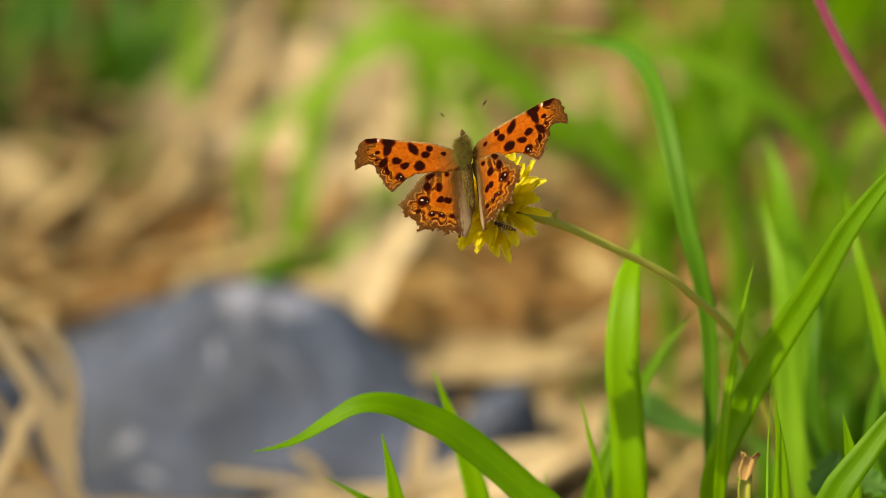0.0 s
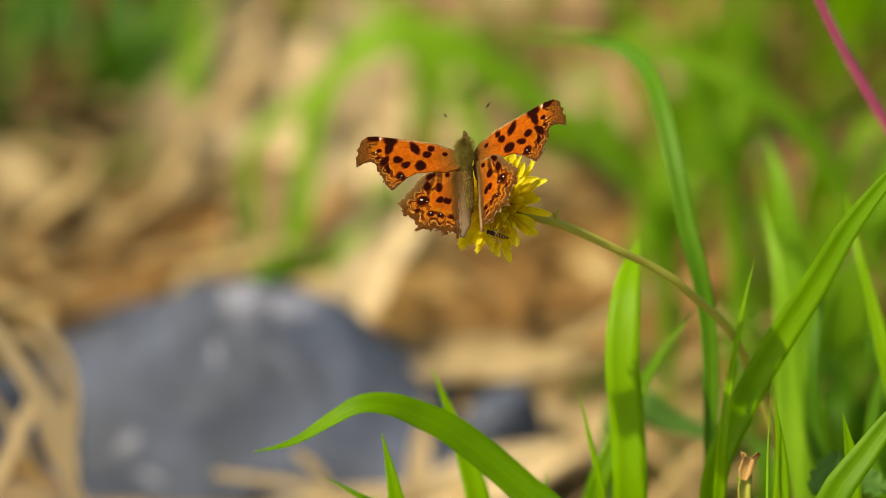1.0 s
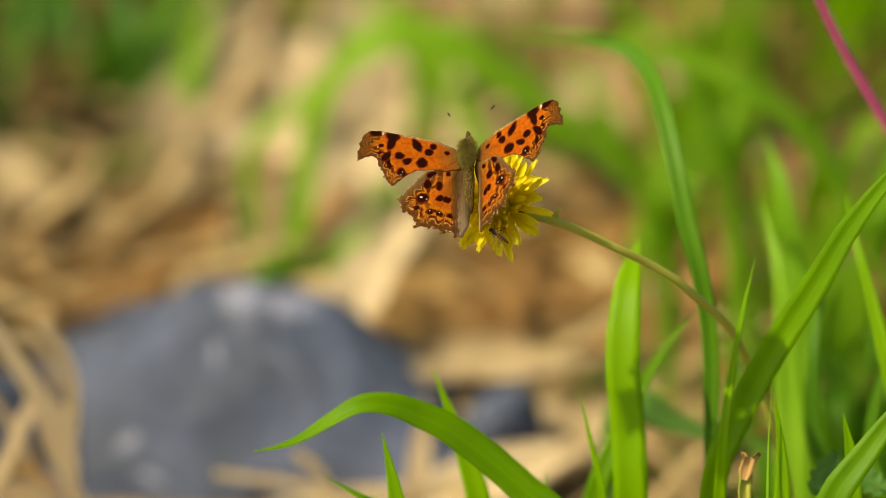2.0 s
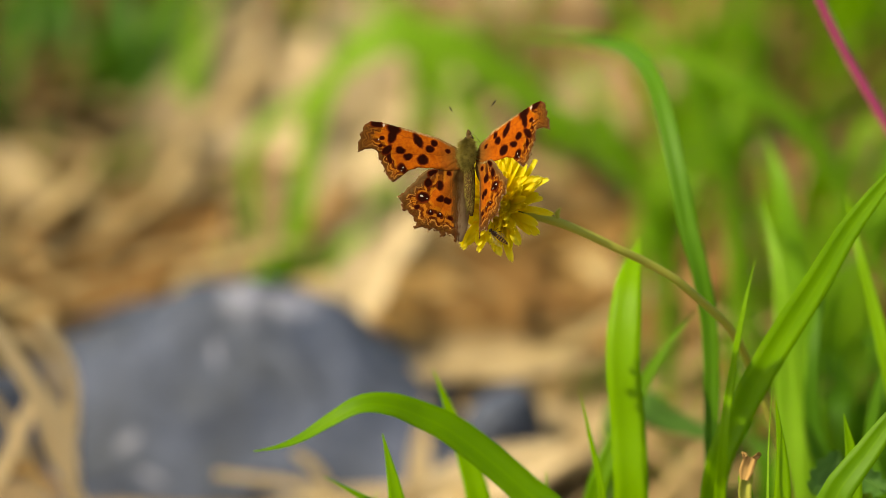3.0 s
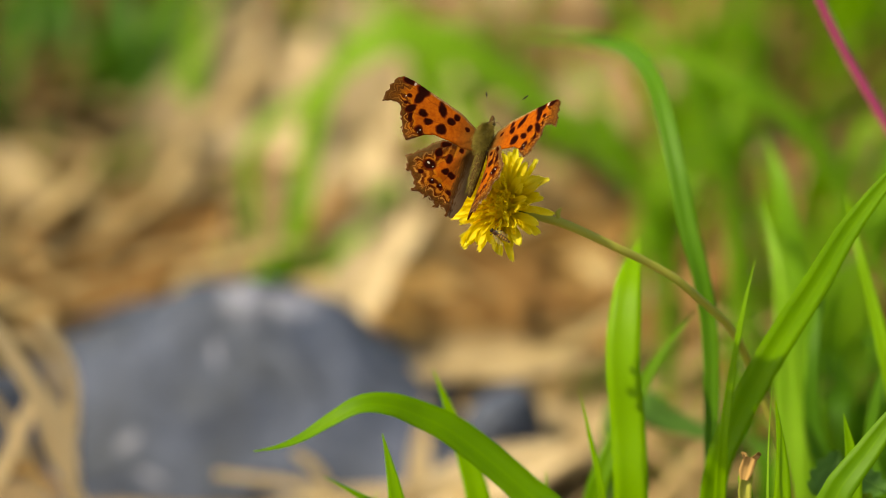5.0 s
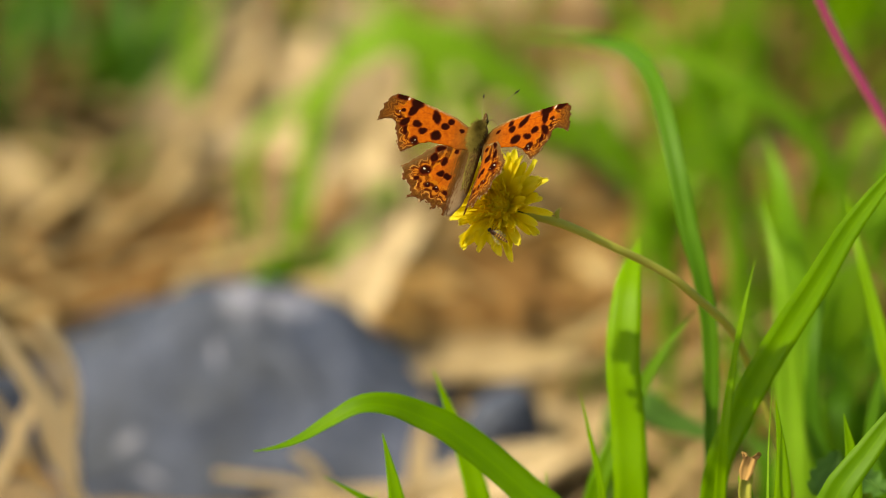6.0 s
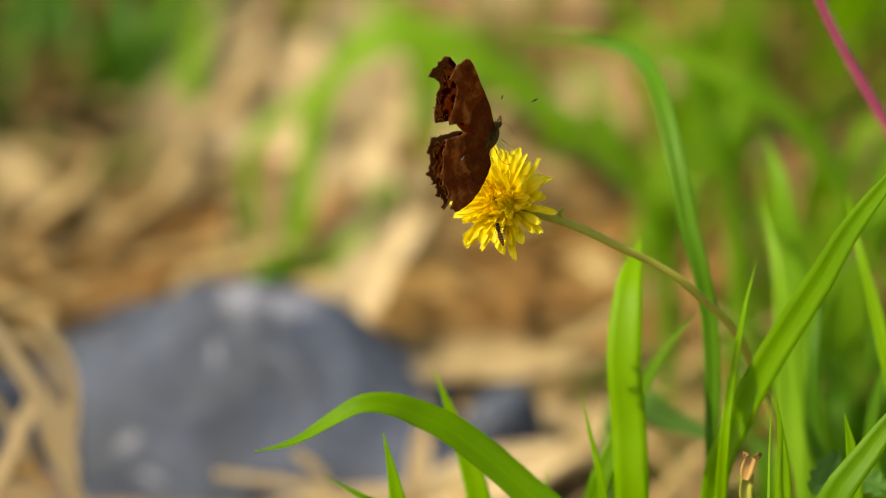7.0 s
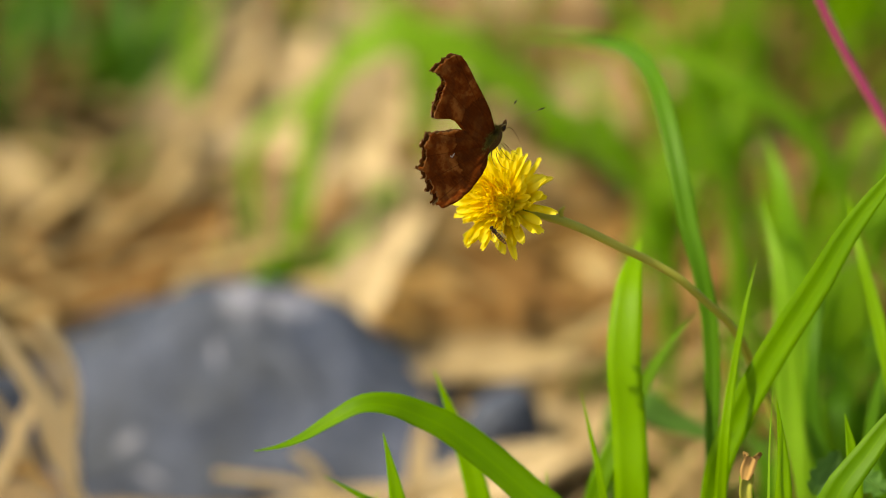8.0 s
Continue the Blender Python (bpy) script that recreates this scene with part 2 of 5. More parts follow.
def wing_under(name, comma):
    """Under side: bark-brown, marbled, with darker bands; the hind wing bears a small white comma."""
    m, nt, b = shader(name)
    mm = node(nt, "ShaderNodeVectorMath", i0=nt.nodes.new("ShaderNodeTexCoord").outputs["Object"])
    mm.operation = "MULTIPLY"
    mm.inputs[1].default_value = (1000, 1000, 1000)
    sep = node(nt, "ShaderNodeSeparateXYZ", Vector=mm.outputs[0])
    x, y = calc(nt, "ABSOLUTE", sep.outputs[0]), sep.outputs[1]
    rim = nt.nodes.new("ShaderNodeAttribute")
    rim.attribute_name = "rim"
    cloud = grain(nt, 0.24, 5.0, 0.60, mm.outputs[0])
    col = ramp(nt, cloud, [(0.36, (0.062, 0.012, 0.003)), (0.50, (0.160, 0.037, 0.008)), (0.62, (0.360, 0.125, 0.030))])
    root = calc(nt, "SQRT", calc(nt, "MULTIPLY_ADD", x, x, calc(nt, "MULTIPLY", y, y)))
    # the inner half is darker, ending in a jagged dark line
    reach = calc(nt, "MULTIPLY_ADD", cloud, 8.0, root)
    col = blend(nt, calc(nt, "MULTIPLY", edge_step(nt, reach, 15.2, 14.4), 0.70), col, (0.062, 0.015, 0.004))
    col = blend(nt, calc(nt, "MULTIPLY", edge_step(nt, calc(nt, "ABSOLUTE", calc(nt, "SUBTRACT", reach, 14.9)), 0.55, 0.1), 0.75), col, (0.026, 0.007, 0.002))
    streaks = node(nt, "ShaderNodeVectorMath", i0=mm.outputs[0])
    streaks.operation = "MULTIPLY"
    streaks.inputs[1].default_value = (0.5, 2.4, 1.0)
    col = blend(nt, calc(nt, "MULTIPLY", edge_step(nt, grain(nt, 1.0, 3.0, 0.6, streaks.outputs[0]), 0.50, 0.70), 0.45), col, (0.250, 0.062, 0.012))
    wave = calc(nt, "SINE", calc(nt, "MULTIPLY_ADD", cloud, 9.0, calc(nt, "MULTIPLY", rim.outputs["Fac"], 1.5)))
    col = blend(nt, calc(nt, "MULTIPLY", edge_step(nt, wave, 0.4, 0.95), 0.35), col, (0.045, 0.018, 0.009))
    # light catching the outer fringe, painted as a paler rim
    col = blend(nt, calc(nt, "MULTIPLY", edge_step(nt, rim.outputs["Fac"], 0.30, 0.05), 0.7), col, (0.300, 0.170, 0.070))
    ang = calc(nt, "ARCTAN2", y, calc(nt, "ADD", x, 0.5))
    vein = calc(nt, "ABSOLUTE", calc(nt, "SINE", calc(nt, "MULTIPLY", ang, 11.0)))
    col = blend(nt, calc(nt, "MULTIPLY", edge_step(nt, vein, 0.14, 0.0), 0.6), col, (0.04, 0.012, 0.004))
    if comma:
        mark = spot_mask(nt, x, y, comma)
        col = blend(nt, edge_step(nt, mark, 1.2, 0.7), col, (0.62, 0.54, 0.44))
    scales = grain(nt, 8.0, 3.0, 0.6, mm.outputs[0])
    col = blend(nt, calc(nt, "MULTIPLY", scales, 0.35), col, (0.150, 0.036, 0.006))
    nt.links.new(col, b.inputs["Base Color"])
    b.inputs["Roughness"].default_value = 0.6
    b.inputs["Specular IOR Level"].default_value = 0.0
    bump(nt, b, calc(nt, "MULTIPLY_ADD", cloud, 5.0, calc(nt, "ADD", scales, calc(nt, "MULTIPLY", vein, 2.0))), 0.6, 0.0003)
    thin(nt, b, (0.34, 0.060, 0.008, 1), 0.15)
    return m


def plain(name, dark, light, scale, rough=0.6, relief=0.3, depth=0.0002):
    m, nt, b = shader(name)
    g = grain(nt, scale, 4.0)
    nt.links.new(ramp(nt, g, [(0.3, dark), (0.7, light)]), b.inputs["Base Color"])
    b.inputs["Roughness"].default_value = rough
    b.inputs["Specular IOR Level"].default_value = 0.12
    bump(nt, b, g, relief, depth)
    return m


BODY = plain("olive_brown_fur", (0.048, 0.024, 0.007), (0.105, 0.056, 0.016), 1500.0, 0.8, 0.6)
HAIR = plain("olive_hair", (0.100, 0.074, 0.012), (0.270, 0.210, 0.042), 900.0, 0.7)
EYE_DARK = plain("eye_dark", (0.012, 0.008, 0.005), (0.03, 0.02, 0.012), 2000.0, 0.25)
LEG = plain("leg_brown", (0.090, 0.048, 0.018), (0.190, 0.115, 0.045), 2500.0, 0.5)
FEELER = plain("feeler_olive", (0.230, 0.210, 0.090), (0.420, 0.370, 0.180), 3000.0, 0.5)
CLUB = plain("feeler_club", (0.020, 0.012, 0.008), (0.060, 0.035, 0.018), 3000.0, 0.5)
FLY_BLACK = plain("fly_black", (0.026, 0.009, 0.004), (0.060, 0.024, 0.009), 4000.0, 0.35)
FLY_BAND = plain("fly_pale_band", (0.34, 0.18, 0.03), (0.48, 0.29, 0.06), 4000.0, 0.45)


def clear_wing():
    m, nt, b = shader("fly_wing_film")
    b.inputs["Base Color"].default_value = (0.75, 0.72, 0.65, 1)
    b.inputs["Roughness"].default_value = 0.2
    b.inputs["Specular IOR Level"].default_value = 0.05
    b.inputs["Alpha"].default_value = 0.05
    return m


FILM = clear_wing()
CALYX = plain("bract_green", (0.035, 0.075, 0.015), (0.110, 0.170, 0.045), 900.0, 0.6)


# ---- mesh tools ----
def mesh_object(name, bm, material, smooth=True):
    me = bpy.data.meshes.new(name)
    bm.normal_update()
    bm.to_mesh(me)
    bm.free()
    for m in (material if isinstance(material, (list, tuple)) else [material]):
        me.materials.append(m)
    if smooth:
        me.shade_smooth()
    return new(name, me)


def part(name, bm, material, parent, label=""):
    ob = mesh_object(name, bm, material)
    ob.parent = parent
    return tagged(ob, label)


def smooth_path(points, steps):
    """A rounded path through the points, in even steps along its length."""
    pts = [Vector(p) for p in points]
    pts = [pts[0] * 2 - pts[1]] + pts + [pts[-1] * 2 - pts[-2]]
    dense = []
    for i in range(1, len(pts) - 2):
        a, b, c, d = pts[i - 1:i + 3]
        t0, t1 = math.sqrt((b - a).length), math.sqrt((c - b).length)
        t2 = math.sqrt((d - c).length)
        m1 = ((b - a) / t0 - (c - a) / (t0 + t1) + (c - b) / t1) * t1
        m2 = ((c - b) / t1 - (d - b) / (t1 + t2) + (d - c) / t2) * t1
        for k in range(12):
            t = k / 12
            dense.append((2 * t ** 3 - 3 * t * t + 1) * b + (t ** 3 - 2 * t * t + t) * m1 + (3 * t * t - 2 * t ** 3) * c + (t ** 3 - t * t) * m2)
    dense.append(pts[-2].copy())
    runs = [0.0]
    for p, q in zip(dense, dense[1:]):
        runs.append(runs[-1] + (q - p).length)
    n = steps * (len(points) - 1)
    out, k = [], 0
    for i in range(n + 1):
        want = runs[-1] * i / n
        while k < len(runs) - 2 and runs[k + 1] < want:
            k += 1
        out.append(dense[k].lerp(dense[k + 1], (want - runs[k]) / max(1e-9, runs[k + 1] - runs[k])))
    return out


def add_tube(bm, path, radii, sides=8):
    n, rings = len(path), []
    side = None
    for i, p in enumerate(path):
        tan = (path[min(i + 1, n - 1)] - path[max(i - 1, 0)]).normalized()
        if side is None:
            side = tan.orthogonal().normalized()
        side = (side - tan * side.dot(tan)).normalized()
        up = tan.cross(side)
        f = i / (n - 1) * (len(radii) - 1)
        k = min(int(f), len(radii) - 2)
        r = radii[k] + (radii[k + 1] - radii[k]) * (f - k)
        rings.append([bm.verts.new(p + (side * math.cos(q) + up * math.sin(q)) * r)
                      for q in (2 * math.pi * j / sides for j in range(sides))])
    for a, b in zip(rings, rings[1:]):
        for j in range(sides):
            bm.faces.new((a[j], a[(j + 1) % sides], b[(j + 1) % sides], b[j]))
    bm.faces.new(rings[0][::-1])
    bm.faces.new(rings[-1])


def add_ball(bm, center, radii, seg=16, rings=10):
    made = bmesh.ops.create_uvsphere(bm, u_segments=seg, v_segments=rings, radius=1.0)["verts"]
    for v in made:
        v.co = Vector((v.co.x * radii[0], v.co.y * radii[1], v.co.z * radii[2])) + Vector(center)


def add_blade(bm, path, width, facing, fold=0.25, turn=(0, 0), tip=0.35, base=0.75, thick=0.00018, cols=4, swell=0.35):
    """A grass blade with a folded midrib and real thickness; width in metres, full from the share swell on, tapering over the last part tip."""
    uv = bm.loops.layers.uv.get("UVMap") or bm.loops.layers.uv.new("UVMap")
    n, rows, run = len(path), [], 0.0
    at = {}
    for i, p in enumerate(path):
        if i:
            run += (p - path[i - 1]).length
        f = i / (n - 1)
        tan = (path[min(i + 1, n - 1)] - path[max(i - 1, 0)]).normalized()
        nrm = (facing - tan * facing.dot(tan)).normalized()
        nrm = Matrix.Rotation(radians(turn[0] + (turn[1] - turn[0]) * f), 3, tan) @ nrm
        side = tan.cross(nrm)
        w = width * min(1.0, base + (1 - base) * f / swell) * (1.0 if f < 1 - tip else max(0.03, (1 - (1 - (1 - f) / tip) ** 1.7)))
        row = []
        for layer in (0, 1):
            for j in range(cols + 1):
                s = 2 * j / cols - 1
                v = bm.verts.new(p + side * (s * w / 2) + nrm * (abs(s) * fold * w / 2 - layer * thick))
                at[v] = (s, run)
                row.append(v)
        rows.append(row)
    m = cols + 1
    faces = []
    for a, b in zip(rows, rows[1:]):
        for j in range(cols):
            faces.append(bm.faces.new((a[j], b[j], b[j + 1], a[j + 1])))
            faces.append(bm.faces.new((a[m + j], a[m + j + 1], b[m + j + 1], b[m + j])))
        faces.append(bm.faces.new((a[0], a[m], b[m], b[0])))
        faces.append(bm.faces.new((a[cols], b[cols], b[m + cols], a[m + cols])))
    for face in faces:
        for loop in face.loops:
            loop[uv].uv = at[loop.vert]


TO_EYE = (Vector(EYE) - Vector((0, 0, 0.16))).normalized()


def grass_plant(base, label):
    """The base of a plant; its blades are parts of it."""
    top = new("grass_plant")
    top.location = base
    return tagged(top, label, "grass", "grass round the flower")


def blade(plant, points, width, material=None, label="", facing=None, fold=0.3, turn=(0, 0), tip=0.35, base=0.75, root=None, name="blade", swell=0.35):
    """One blade of a plant, from its root on the ground through the given points to the tip."""
    origin = plant.location
    first = Vector(points[0])
    if root is None:
        root = (first.x + 0.3 * (first.x - points[1][0]), first.y + 0.01, -0.004)
    path = [p - origin for p in smooth_path([Vector(root)] + list(points), 9)]
    bm = bmesh.new()
    add_blade(bm, path, width, facing or (TO_EYE + SUN * 0.5).normalized(), fold, turn, tip, base, swell=swell)
    return part(name, bm, material or GRASS, plant, label)


# ---- ground ----
def ground_height(x, y):
    return 0.006 * noise.noise(Vector((x * 9, y * 9, 0.3))) + 0.003 * noise.noise(Vector((x * 31, y * 31, 2.0)))


def ground():
    near = np.linspace(-0.9, 0.9, 91)
    far = np.array([1.2, 1.8, 3, 6, 12, 30, 80, 250, 900])
    xs = np.concatenate([-far[::-1], near, far])
    ys = xs + 0.3
    verts = [(x, y, ground_height(x, y) if abs(x) < 4 and abs(y) < 4 else 0.0) for y in ys for x in xs]
    n = len(xs)
    faces = [(j * n + i, j * n + i + 1, (j + 1) * n + i + 1, (j + 1) * n + i) for j in range(n - 1) for i in range(n - 1)]
    me = bpy.data.meshes.new("ground")
    me.from_pydata(verts, [], faces)
    me.materials.append(SOIL)
    me.shade_smooth()
    tagged(new("ground", me), "brown earth covered with dry plant litter", "ground", kind="structure")


ground()


def rock(center, size, turn, seed, label, block=False):
    rng = random.Random(seed)
    bm = bmesh.new()
    if block:
        # a wedge: a crest that rises to a blunt peak, a broad face sloping forward from it
        for x, z in ((-0.44, 0.58), (-0.29, 0.74), (-0.09, 0.93), (-0.03, 1.0), (0.045, 0.95), (0.16, 0.87), (0.25, 0.69), (0.365, 0.50), (0.46, 0.30)):
            for back, high in ((0.22, z), (-0.02, z * 0.90), (-0.26, z * 0.50), (-0.60, -0.1), (-0.60, -0.5), (0.5, z * 0.4), (0.5, -0.5)):
                bm.verts.new(((x * (1.0 if high > 0 else 0.96) + rng.uniform(-0.015, 0.015)) * size[0], (back + rng.uniform(-0.04, 0.04)) * size[1],
                              (high + rng.uniform(-0.03, 0.03)) * size[2]))
    for _ in range(0 if block else 26):
        d = Vector((rng.gauss(0, 1), rng.gauss(0, 1), rng.gauss(0, 1))).normalized()
        bm.verts.new((d.x * 0.5 * size[0], d.y * 0.5 * size[1], d.z * 0.5 * size[2]))
    bmesh.ops.convex_hull(bm, input=bm.verts)
    loose = [v for v in bm.verts if not v.link_faces]
    bmesh.ops.delete(bm, geom=loose, context="VERTS")
    bmesh.ops.bevel(bm, geom=bm.edges[:], offset=0.035 * size[2], segments=2, affect="EDGES")
    bmesh.ops.triangulate(bm, faces=bm.faces[:])
    for _ in range(2):
        bmesh.ops.subdivide_edges(bm, edges=[e for e in bm.edges if e.calc_length() > 0.08 * size[0]], cuts=1, use_grid_fill=True)
        bmesh.ops.triangulate(bm, faces=bm.faces[:])
    bm.normal_update()
    for v in bm.verts:
        v.co += v.normal * 0.07 * size[2] * noise.noise(v.co * 3.0 / size[2] + Vector((seed, 0, 0)))
    ob = mesh_object("rock", bm, ROCK)
    ob.matrix_world = pose(center[0], center[1], center[2], 0, 0, turn)
    return tagged(ob, label, "rock")


def lay_straw(bm, rng, x, y, width, low, high):
    a, bend = rng.gauss(0.9, 1.0), rng.uniform(-0.9, 0.9)
    length, lift = rng.uniform(0.04, 0.14), rng.uniform(low, high)
    pts = []
    for i in range(5):
        f = i / 4 - 0.5
        q = a + bend * f
        pts.append(Vector((x + math.cos(q) * f * length, y + math.sin(q) * f * length,
                           ground_height(x, y) + lift + 0.016 * rng.random() * (0.5 + f))))
    add_blade(bm, pts, width, Vector((rng.gauss(0, 0.4), rng.gauss(-0.3, 0.4), 1)), 0.3, tip=0.3, cols=2)


def litter():
    """Loose dry straw over the earth, and browner dead grass, thickest at both sides."""
    rng = random.Random(5)
    pale, brown = bmesh.new(), bmesh.new()
    for k in range(1500):
        y = rng.uniform(0.10, 1.0)
        x = rng.uniform(-1, 1) * (0.17 + 0.16 * y)
        if ((x - ROCK_AT.x) / ROCK_SIZE[0]) ** 2 + ((y - ROCK_AT.y) / ROCK_SIZE[1]) ** 2 < 0.60 or (abs(x - ROCK_AT.x) < 0.085 and y < ROCK_AT.y + 0.02):
            continue
        if x < -0.075 and y < 0.30 and k % 4:
            continue
        lay_straw(pale, rng, x, y, rng.uniform(0.0015, 0.008), 0.002, 0.020)
    for k in range(900):
        y = rng.uniform(-0.9, 1.9)
        x = rng.uniform(-1.2, 1.2)
        if abs(x) > 0.2 + 0.16 * max(y, 0) or y < 0.08 or y > 1.0:
            lay_straw(pale, rng, x, y, rng.uniform(0.002, 0.008), 0.002, 0.020)
    for k in range(45):
        lay_straw(pale, rng, rng.uniform(-0.15, -0.05), rng.uniform(0.33, 0.50), rng.uniform(0.002, 0.006), 0.018, 0.034)
    for k in range(170):
        x, y = rng.uniform(-0.06, 0.12), rng.uniform(0.3, 0.9)
        if x > 0.03 or y > 0.36:
            lay_straw(brown, rng, x, y, rng.uniform(0.002, 0.009), 0.010, 0.026)
    for k in range(620):
        left = rng.random() < 0.68
        y = rng.uniform(0.36, 1.0) if left else rng.uniform(0.5, 1.0)
        x = rng.uniform(-0.34, -0.095) if left else rng.uniform(0.09, 0.32)
        lay_straw(brown, rng, x, y, rng.uniform(0.002, 0.009), 0.014, 0.032)
    tagged(mesh_object("straw_litter", pale, STRAW), "tangled dry straw lying over brown earth", "straw", kind="stuff")
    tagged(mesh_object("dead_grass", brown, DEAD_LEAF), "dark brown dead grass matted over the litter, thickest at the sides", "dead grass", kind="stuff")


def dry_leaf(center, length, width, heading, tilt, curl, material, label, name="dry_leaf", lobes=0, group="leaf litter"):
    """A leaf: pointed oval sheet with a midrib, cupped and curled, its edge torn or lobed."""
    bm = bmesh.new()
    uv = bm.loops.layers.uv.new("UVMap")
    rng = random.Random(int(center[0] * 1e5))
    nu, nv, grid = 20, 8, []
    for layer in (0, 1):
        for i in range(nu + 1):
            f = i / nu
            w = width * 0.5 * math.sin(math.pi * f ** 0.8) ** 0.8 + 0.0006
            w *= 1 - 0.14 * noise.noise(Vector((f * 9, 0, center[1] * 70))) - (0.32 * (0.5 + 0.5 * math.cos(2 * math.pi * lobes * f)) if lobes else 0)
            for j in range(nv + 1):
                s = 2 * j / nv - 1
                x = (f - 0.5) * length
                z = curl * width * (s * s) + 0.6 * curl * length * (f - 0.5) ** 2 + 0.02 * length * noise.noise(Vector((f * 4, s * 2, center[0] * 50)))
                grid.append((bm.verts.new((x, s * w, z - layer * 0.0003)), s, f))
    n = (nu + 1) * (nv + 1)
    for i in range(nu):
        for j in range(nv):
            a, b = i * (nv + 1) + j, (i + 1) * (nv + 1) + j
            for q in ((a, b, b + 1, a + 1), (n + a, n + a + 1, n + b + 1, n + b)):
                face = bm.faces.new([grid[k][0] for k in q])
                for loop, k in zip(face.loops, q):
                    loop[uv].uv = (grid[k][1], grid[k][2] * length)
    ob = mesh_object(name, bm, material)
    bm = bmesh.new()
    rib = [Vector(((i / 6 - 0.5) * length * (0.96 if lobes else 1.12), 0, 0.6 * curl * length * (i / 6 - 0.5) ** 2 + 0.0004)) for i in range(7)]
    add_tube(bm, rib, [0.00025, 0.0002, 0.0001] if lobes else [0.0007, 0.0005, 0.0002], 6)
    part("midrib", bm, material if lobes else STRAW, ob, "" if lobes else "pale raised midrib")
    up = (Vector((0, 0, 1)) * (1 - tilt) + TO_EYE * tilt).normalized()
    ob.matrix_world = Matrix.Translation(center) @ up.to_track_quat("Z", "Y").to_matrix().to_4x4() @ pose(0, 0, 0, 0, 0, heading)
    return tagged(ob, label, "leaf", group)


def tuft(base, count, height, width, lean, material, label, seed, spread=0.012):
    """A tuft of grass, each blade a part."""
    rng = random.Random(seed)
    top = new("grass_tuft")
    top.location = base
    for _ in range(count):
        a = rng.uniform(0, 2 * math.pi)
        h = height * rng.uniform(0.55, 1.1)
        out = h * rng.uniform(0.1, 0.55)
        r = rng.uniform(0, spread)
        d = Vector((math.cos(a), math.sin(a), 0))
        go = (d * out + Vector((lean[0], lean[1], 0)) * h)
        p0 = d * r
        pts = [p0 + Vector((0, 0, -0.004)), p0 + go * 0.15 + Vector((0, 0, h * 0.4)), p0 + go * 0.45 + Vector((0, 0, h * 0.78)),
               p0 + go * 0.8 + Vector((0, 0, h * 0.98)), p0 + go * 1.15 + Vector((0, 0, h * (1.0 - rng.uniform(0, 0.25))))]
        bm = bmesh.new()
        add_blade(bm, smooth_path(pts, 5), width * rng.uniform(0.6, 1.2), (TO_EYE + d * 0.9 + Vector((rng.gauss(0, 0.5), 0, 0.3))).normalized(),
                  0.3, (rng.uniform(-30, 30), rng.uniform(-60, 60)), 0.5, cols=2)
        part("blade", bm, material, top)
    return tagged(top, label, "grass", "grass tufts")


ROCK_AT, ROCK_SIZE = Vector((-0.0520, 0.2760, 0.0020)), (0.122, 0.060, 0.046)
rock(ROCK_AT, ROCK_SIZE, 0, 3, "large blue-grey angular rock lying in dry straw", True)
rock((0.0159, 0.2488, 0.0130), (0.034, 0.024, 0.036), 30, 5, "small grey stone beside the rock")
rock((0.0286, 0.6110, 0.0100), (0.030, 0.030, 0.030), 10, 6, "small purple-grey stone far back")
rock((-0.0407, 0.5934, 0.0100), (0.022, 0.03, 0.026), 50, 9, "small pale grey stone far back")
rock((-0.1193, 0.2641, 0.0140), (0.050, 0.03, 0.034), 20, 12, "small blue-grey stone under straw")

# ---- blades near the flower ----
low = grass_plant((0.012, 0.02, -0.004), "low bright green grass with an arching blade")
blade(low, [(0.0279, -0.0033, 0.0925), (0.0182, -0.0000, 0.1015), (0.0085, 0.0028, 0.1093), (0.0008, 0.0038, 0.1148), (-0.0057, 0.0039, 0.1180), (-0.0121, 0.0028, 0.1208), (-0.0186, 0.0019, 0.1213), (-0.0250, 0.0008, 0.1183), (-0.0321, -0.0016, 0.1147), (-0.0372, -0.0032, 0.1132), (-0.0432, -0.0045, 0.1126)],
      0.0076, label="bright green blade arching over to a drooping tip", turn=(0, 25), tip=0.30)
blade(low, [(0.0087, 0.0170, 0.0898), (0.0063, 0.0201, 0.0984), (0.0021, 0.0242, 0.1095), (-0.0024, 0.0280, 0.1200)], 0.0066)
blade(low, [(-0.0099, -0.0478, 0.1164), (-0.0115, -0.0450, 0.1240), (-0.0135, -0.0422, 0.1319)], 0.0080)
blade(low, [(-0.0109, 0.0025, 0.0936), (-0.0187, 0.0040, 0.0979), (-0.0275, 0.0056, 0.1024)], 0.0042, root=(0.0, 0.05, -0.004))
blade(low, [(0.0243, 0.0119, 0.0904), (0.0239, 0.0137, 0.0954), (0.0237, 0.0154, 0.1000)], 0.0035)
blade(low, [(-0.0155, 0.0110, 0.0880), (-0.0162, 0.0126, 0.0923), (-0.0152, 0.0138, 0.0956)], 0.0024)

